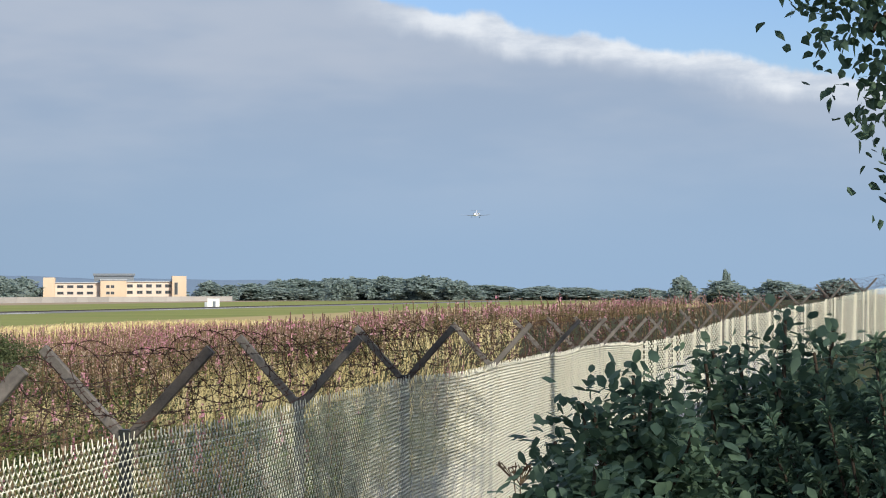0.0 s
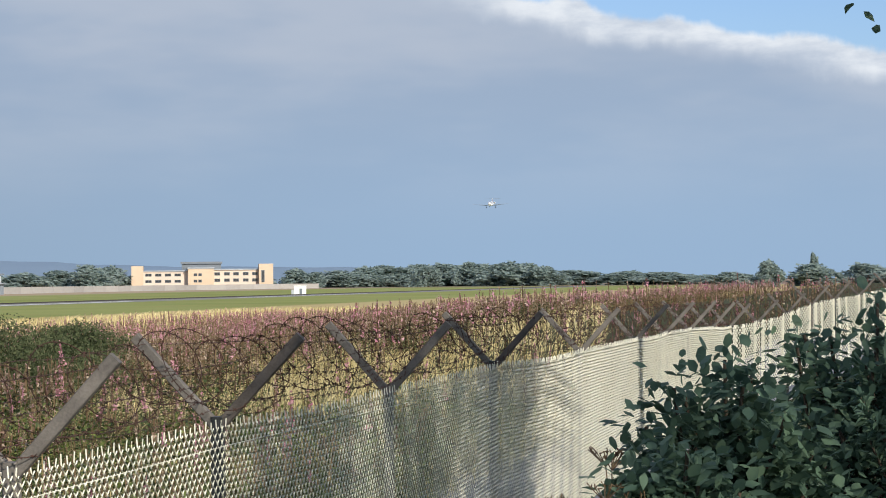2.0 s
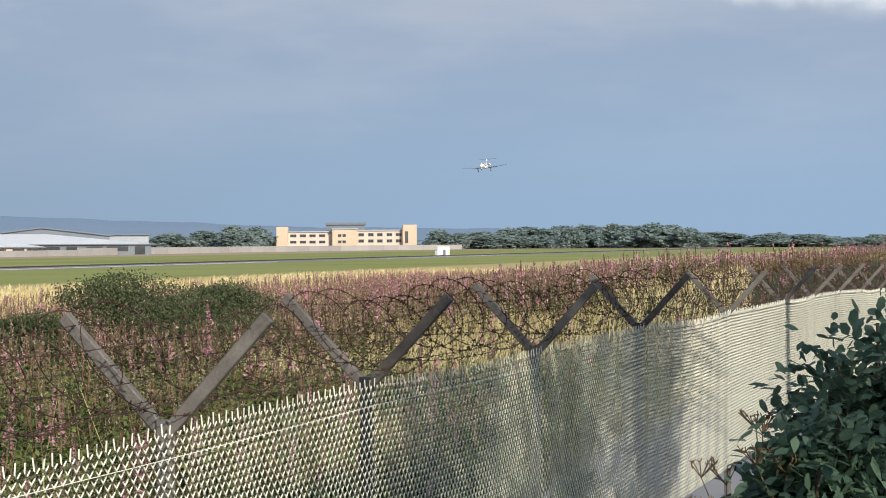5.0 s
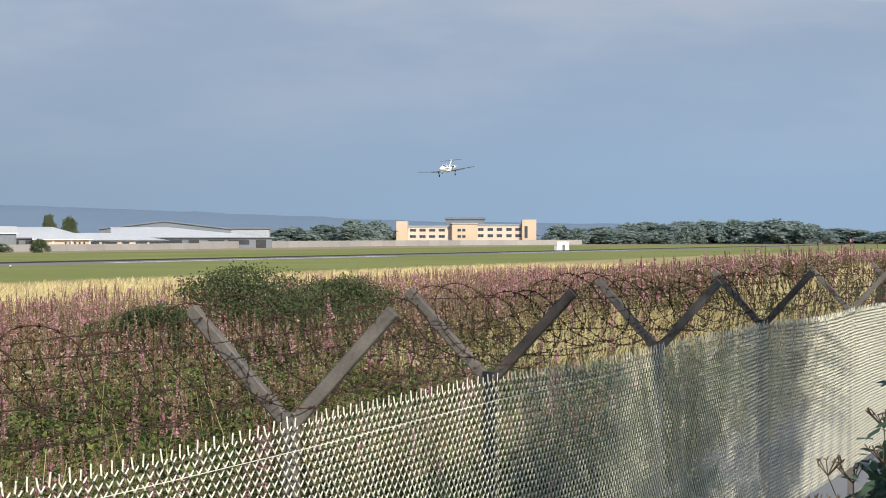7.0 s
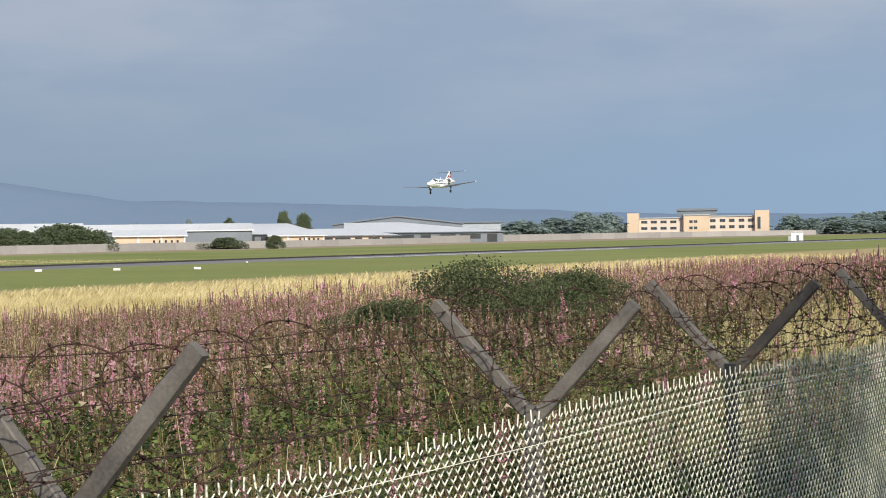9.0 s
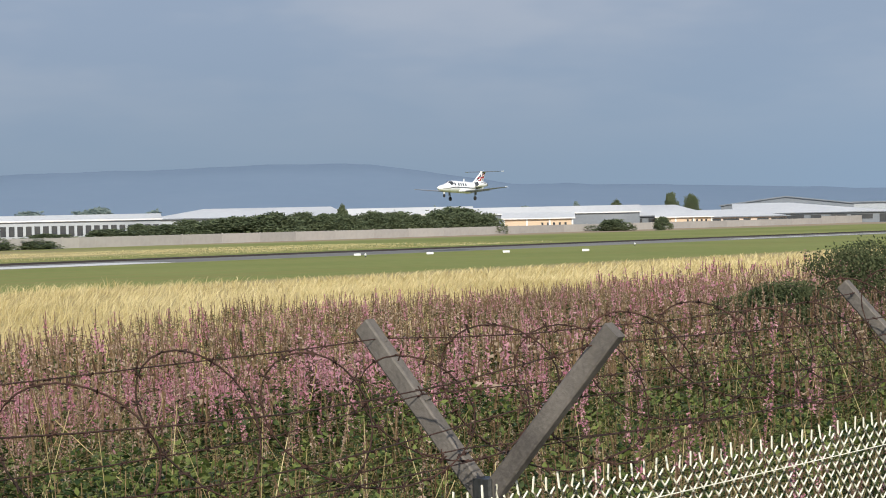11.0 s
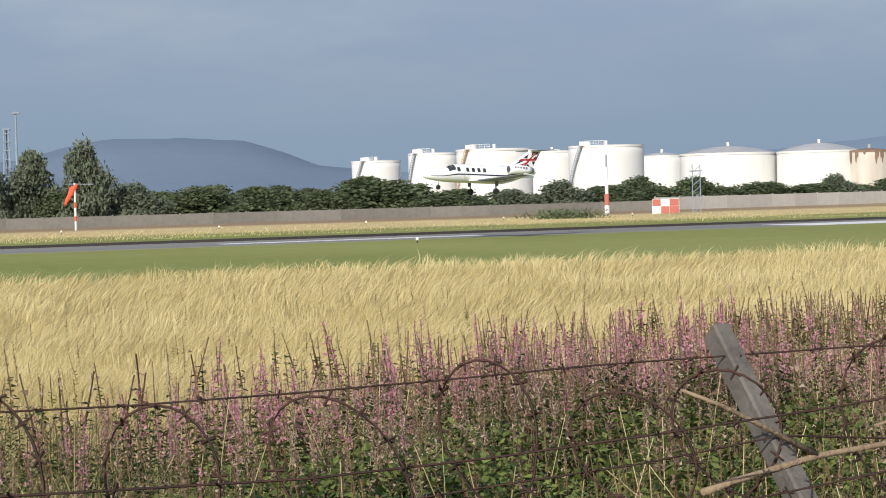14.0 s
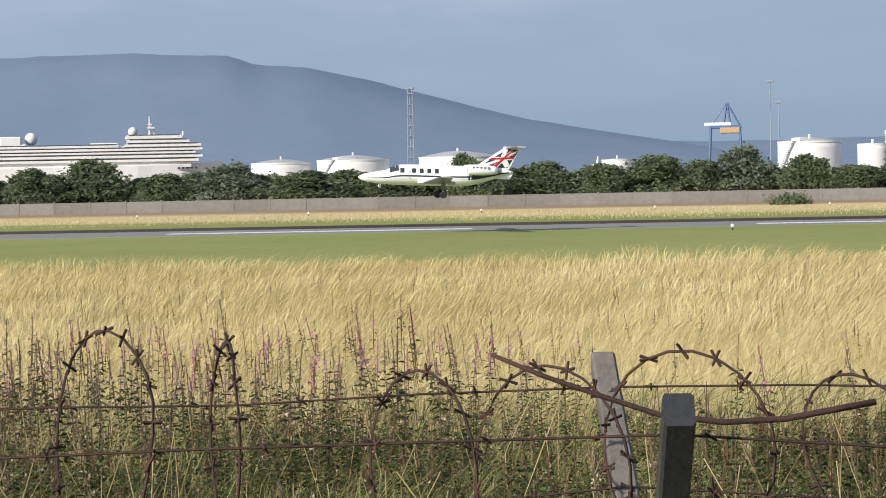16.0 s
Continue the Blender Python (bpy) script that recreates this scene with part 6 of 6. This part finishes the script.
def roadside_tree(centre, r, trunk, n, seed, label, boughs=()):
    """Trunk, limbs, twigs that reach the crown's edge, and leaves in sprays at the twigs' ends."""
    rs = np.random.RandomState(seed)
    centre, trunk = np.array(centre), np.array(trunk)
    ob = empty("roadside_tree", pose(*trunk), label, "tree")
    base = np.array([0.0, 0, -0.2])
    cc = centre - trunk
    part("trunk", tube(bmesh.new(), [base, cc * (0.1, 0.1, 0.45), cc * (0.6, 0.6, 0.8)], 0.24, 9, 0.12), BARK, ob)
    tips_, paths = [], []
    for k in range(90):
        d = random_dirs(rs, 1)[0]
        e = cc + d * r * rs.uniform(0.6, 1.0)
        s = cc * (0.5, 0.5, 0.7) + rs.normal(size=3) * 0.2
        m = (s + e) / 2 + rs.normal(size=3) * 0.3
        paths.append(np.array([s, m, e]))
        tips_ += [e, (m + e) / 2, m]
    sprays = []
    for b in boughs:
        e = np.array(b) - trunk
        s = np.array([min(cc[0], e[0] + 2.6), e[1] * 0.5 + cc[1] * 0.5, e[2] + 2.2])
        m = (s + e) / 2 + (0, 0, 0.5)
        paths.append(np.array([s, m, e]))
        for t in (0.72, 0.8, 0.88, 0.95, 1.0):
            sprays.append(s * (1 - t) ** 2 + 2 * m * t * (1 - t) + e * t * t)
    wires("branch_frame", paths, 0.016, BARK, ob, 5)
    tips_ = np.array(tips_)
    c = tips_[rs.randint(0, len(tips_), n)] + rs.normal(size=(n, 3)) * 0.42
    rr = np.linalg.norm((c - cc), axis=1)
    c = c[rr < r * 1.02]
    if sprays:
        sp = np.array(sprays)
        c = np.concatenate([c, sp[rs.randint(0, len(sp), 130 * len(boughs) + 5500)] + rs.normal(size=(130 * len(boughs) + 5500, 3)) * 0.16])
    n = len(c)
    d = random_dirs(rs, n, -0.35)
    nn = np.cross(d, random_dirs(rs, n))
    nn /= np.linalg.norm(nn, axis=1)[:, None]
    V, F = leaf_mesh(c, d, nn, rs.uniform(0.05, 0.09, n), rs.uniform(0.017, 0.03, n))
    cloud("foliage", V, F, LEAF_NEAR, ob)
    return ob


roadside_tree((6.0, 15.0, 17.0), 3.2, (6.6, 15.2, 2.4), 2500, 5, "large dark broad-leaved tree overhanging the fence line",
              boughs=[(-0.10, 12.4, 6.10), (0.10, 12.3, 5.95), (0.30, 12.5, 6.20), (0.25, 12.3, 5.75), (0.35, 12.4, 5.45), (0.45, 12.3, 5.30), (0.50, 12.5, 5.90), (0.65, 12.4, 5.60), (0.52, 12.4, 4.95), (0.70, 12.3, 5.20), (0.80, 12.5, 6.10), (0.90, 12.5, 5.60), (0.40, 12.6, 6.50), (0.90, 12.4, 6.50), (0.20, 12.5, 6.40), (0.75, 12.6, 4.95)])
# stands out of view, added to cast shade on bushes and fence
roadside_tree((6.2, 2.2, 8.4), 3.0, (6.6, 2.0, 2.4), 3600, 6, "unseen broad-leaved tree added to shade the bushes")


def shade_boughs():
    """Ends of boughs along the sun's way to the two shaded bays of the fence."""
    rs = random.Random(12)
    ends = []
    for y0, y1 in ((9.75, 12.35), (13.5, 16.6)):
        for k in range(11):
            q = Vector((-3.1, rs.uniform(y0, y1), rs.uniform(2.1, 4.1)))
            ends.append(tuple(q - SUN_DIR * ((rs.uniform(4.6, 6.2)) / -SUN_DIR.x)))
    return ends


# never in view: added so that its boughs dapple two fence bays
roadside_tree((3.6, 6.5, 9.6), 1.8, (4.2, 6.4, 2.4), 1500, 14, "unseen broad-leaved tree added to dapple the fence", boughs=shade_boughs())


def broadleaf_bush(x, y, z_top, r, n, seed, L0, label):
    rs = np.random.RandomState(seed)
    z0 = float(height(x, y))
    h = z_top - z0
    ob = empty("bush", pose(x, y, z0), label, "bush", "bushes on the bank")
    paths, leaves = [], []
    for k in range(60):
        a, q = rs.uniform(0, math.tau), rs.uniform(0.15, 1.0)
        e = np.array([math.cos(a) * r * q, math.sin(a) * r * q, h * rs.uniform(0.45, 1.0) * (1.08 - 0.4 * q * q)])
        s = e * (0.3, 0.3, 0)
        m = (s + e) / 2 + np.array([0, 0, 0.15]) + rs.normal(size=3) * 0.05
        paths.append(np.array([s, m, e]))
        for t in np.linspace(0.3, 1.0, n // 60):
            p = s * (1 - t) ** 2 + 2 * m * t * (1 - t) + e * t * t
            leaves.append(p + rs.normal(size=3) * 0.065)
    wires("woody_frame", paths, 0.007, BARK, ob, 4)
    c = np.array(leaves)
    m = len(c)
    out = c * (1, 1, 0.2)
    out /= np.linalg.norm(out, axis=1)[:, None] + 1e-6
    d = out * 0.7 + random_dirs(rs, m, -0.1)
    d /= np.linalg.norm(d, axis=1)[:, None]
    nn = np.cross(d, random_dirs(rs, m) * 0.5 + (0, 0, 1))
    nn /= np.linalg.norm(nn, axis=1)[:, None]
    L = rs.uniform(0.6, 1.15, m) * L0
    V, F = leaf_mesh(c, d, nn, L, L * rs.uniform(0.22, 0.32, m))
    cloud("foliage", V, F, LEAF_NEAR, ob)
    return ob


def spiky_bush(x, y, z_top, r, n, seed, label):
    """A gorse-like bush: plumes densely set with short thin leaves."""
    rs = np.random.RandomState(seed)
    z0 = float(height(x, y))
    h = z_top - z0
    ob = empty("gorse_bush", pose(x, y, z0), label, "bush", "bushes on the bank")
    paths, cs, ds = [], [], []
    for k in range(150):
        a, q = rs.uniform(0, math.tau), rs.uniform(0, 1.0) ** 0.6
        e = np.array([math.cos(a) * r * q, math.sin(a) * r * q, h * rs.uniform(0.35, 1.0) * (1.05 - 0.45 * q * q)])
        s = e * (0.45, 0.45, 0.35)
        paths.append(np.array([s, (s + e) / 2 + rs.normal(size=3) * 0.03, e]))
        ax = (e - s) / np.linalg.norm(e - s)
        m = n // 150
        t = rs.uniform(0.1, 1.02, m)[:, None]
        cs.append(s + (e - s) * t)
        dd = random_dirs(rs, m) + ax * 0.7
        ds.append(dd / np.linalg.norm(dd, axis=1)[:, None])
    wires("woody_frame", paths, 0.006, BARK, ob, 4)
    c, d = np.concatenate(cs), np.concatenate(ds)
    m = len(c)
    nn = np.cross(d, random_dirs(rs, m))
    nn /= np.linalg.norm(nn, axis=1)[:, None]
    L = rs.uniform(0.035, 0.075, m)
    V, F = leaf_mesh(c, d, nn, L, L * 0.12)
    cloud("foliage", V, F, LEAF_NEAR, ob)
    return ob


broadleaf_bush(-0.90, 7.8, 3.70, 0.38, 15000, 9, 0.075, "low broad-leaved bush at the edge of the bank")
broadleaf_bush(-0.70, 8.3, 3.94, 0.62, 20000, 3, 0.075, "broad-leaved dark green bush in the shade")
broadleaf_bush(-0.15, 9.4, 4.12, 0.7, 16000, 4, 0.075, "tall dark leafy shrub on the bank")
spiky_bush(0.35, 8.6, 4.2, 0.85, 70000, 7, "dark green gorse bush with spiky plumes")
spiky_bush(0.95, 8.2, 4.28, 0.9, 60000, 8, "dense dark gorse in tree shade")


def dry_umbel(x, y, top, seed):
    """A dead hogweed stalk with bare umbels."""
    rs = np.random.RandomState(seed)
    z0 = float(height(x, y))
    ob = empty("dead_hogweed", pose(x, y, z0), "dead brown umbel stalk standing before the fence", "dead plant", "dead stalks before the fence")
    h = top - z0
    paths = [np.array([(0, 0, -0.05), (0.01, 0.02, h * 0.6), (0.0, 0.05, h * 0.86)])]
    heads = [(0.0, 0.05, h * 0.86)]
    for k in range(4):
        a = rs.uniform(0, math.tau)
        s = np.array([0, 0.03, h * (0.45 + 0.1 * k)])
        e = s + np.array([0.10 * math.cos(a), 0.10 * math.sin(a), 0.16])
        paths.append(np.array([s, (s + e) / 2 + (0, 0, -0.02), e]))
        heads.append(tuple(e))
    for hd in heads:
        for k in range(9):
            a = rs.uniform(0, math.tau)
            e = np.array(hd) + (0.05 * math.cos(a), 0.05 * math.sin(a), 0.05)
            paths.append(np.array([hd, e]))
            for q in range(3):
                paths.append(np.array([e, e + rs.normal(size=3) * 0.008 + (0, 0, 0.008)]))
    wires("stalk", paths, 0.0022, HERB_STEM, ob, 4)


dry_umbel(-1.12, 7.9, 3.80, 1)
dry_umbel(-1.22, 7.7, 3.62, 2)
dry_umbel(-1.0, 7.6, 3.66, 3)

# seconds, place along the runway, height, crab, bank, nose-up
FLIGHT = [
          (0, 1041.2, 43.77, 3.0, 0.0, 0.0),
          (0.5, 996.0, 42.54, 3.1, 0.2, 0.1),
          (1, 946.5, 40.34, 3.3, 0.5, 0.1),
          (1.5, 903.2, 37.10, 3.4, 0.8, 0.2),
          (2, 858.2, 35.64, 3.6, 1.0, 0.2),
          (2.5, 813.6, 33.94, 3.7, 1.5, 0.2),
          (3, 771.7, 32.12, 3.9, 2.0, 0.3),
          (3.5, 733.1, 30.82, 4.0, 2.5, 0.4),
          (4, 695.1, 29.90, 4.1, 3.0, 0.4),
          (4.8, 635.0, 28.02, 4.4, 3.8, 0.5),
          (5.6, 576.0, 25.66, 4.6, 4.6, 0.6),
          (6.5, 511.2, 22.60, 4.9, 5.5, 0.7),
          (7, 476.1, 20.74, 5.0, 5.4, 0.7),
          (7.5, 443.1, 18.81, 5.0, 5.2, 0.8),
          (8, 409.3, 16.80, 5.0, 5.1, 0.8),
          (8.2, 396.2, 15.94, 5.0, 5.0, 0.8),
          (8.9, 352.4, 13.48, 5.0, 3.3, 0.9),
          (9.6, 311.3, 11.70, 5.0, 1.7, 1.0),
          (10.3, 271.6, 10.16, 5.0, 0.0, 1.2),
          (10.5, 260.4, 9.73, 5.0, 0.0, 1.3),
          (11, 233.3, 8.75, 5.0, 0.0, 1.7),
          (11.5, 206.8, 7.96, 5.5, 0.0, 2.0),
          (12, 181.7, 7.11, 6.0, 0.0, 2.3),
          (12.5, 156.8, 6.30, 6.5, 0.0, 2.7),
          (13, 132.8, 5.79, 7.0, 0.0, 3.0),
          (13.5, 109.0, 5.74, 7.5, 0.0, 2.9),
          (14, 85.6, 5.70, 8.0, 0.0, 2.8),
          (14.5, 61.9, 5.60, 8.5, 0.0, 2.8),
          (15, 38.6, 5.40, 9.0, 0.0, 2.7),
          (15.5, 13.6, 5.10, 9.5, 0.0, 2.6),
          (16, -10.2, 4.56, 10.0, 0.0, 2.5),
]


# ---- what moves ----
def motions():
    rows = []
    for t, y, z, crab, bank, nose in FLIGHT:
        rows.append((t, pose(-167.0, y, z, bank, -nose, -90 + crab)))
    walk(airplane, rows)


motions()
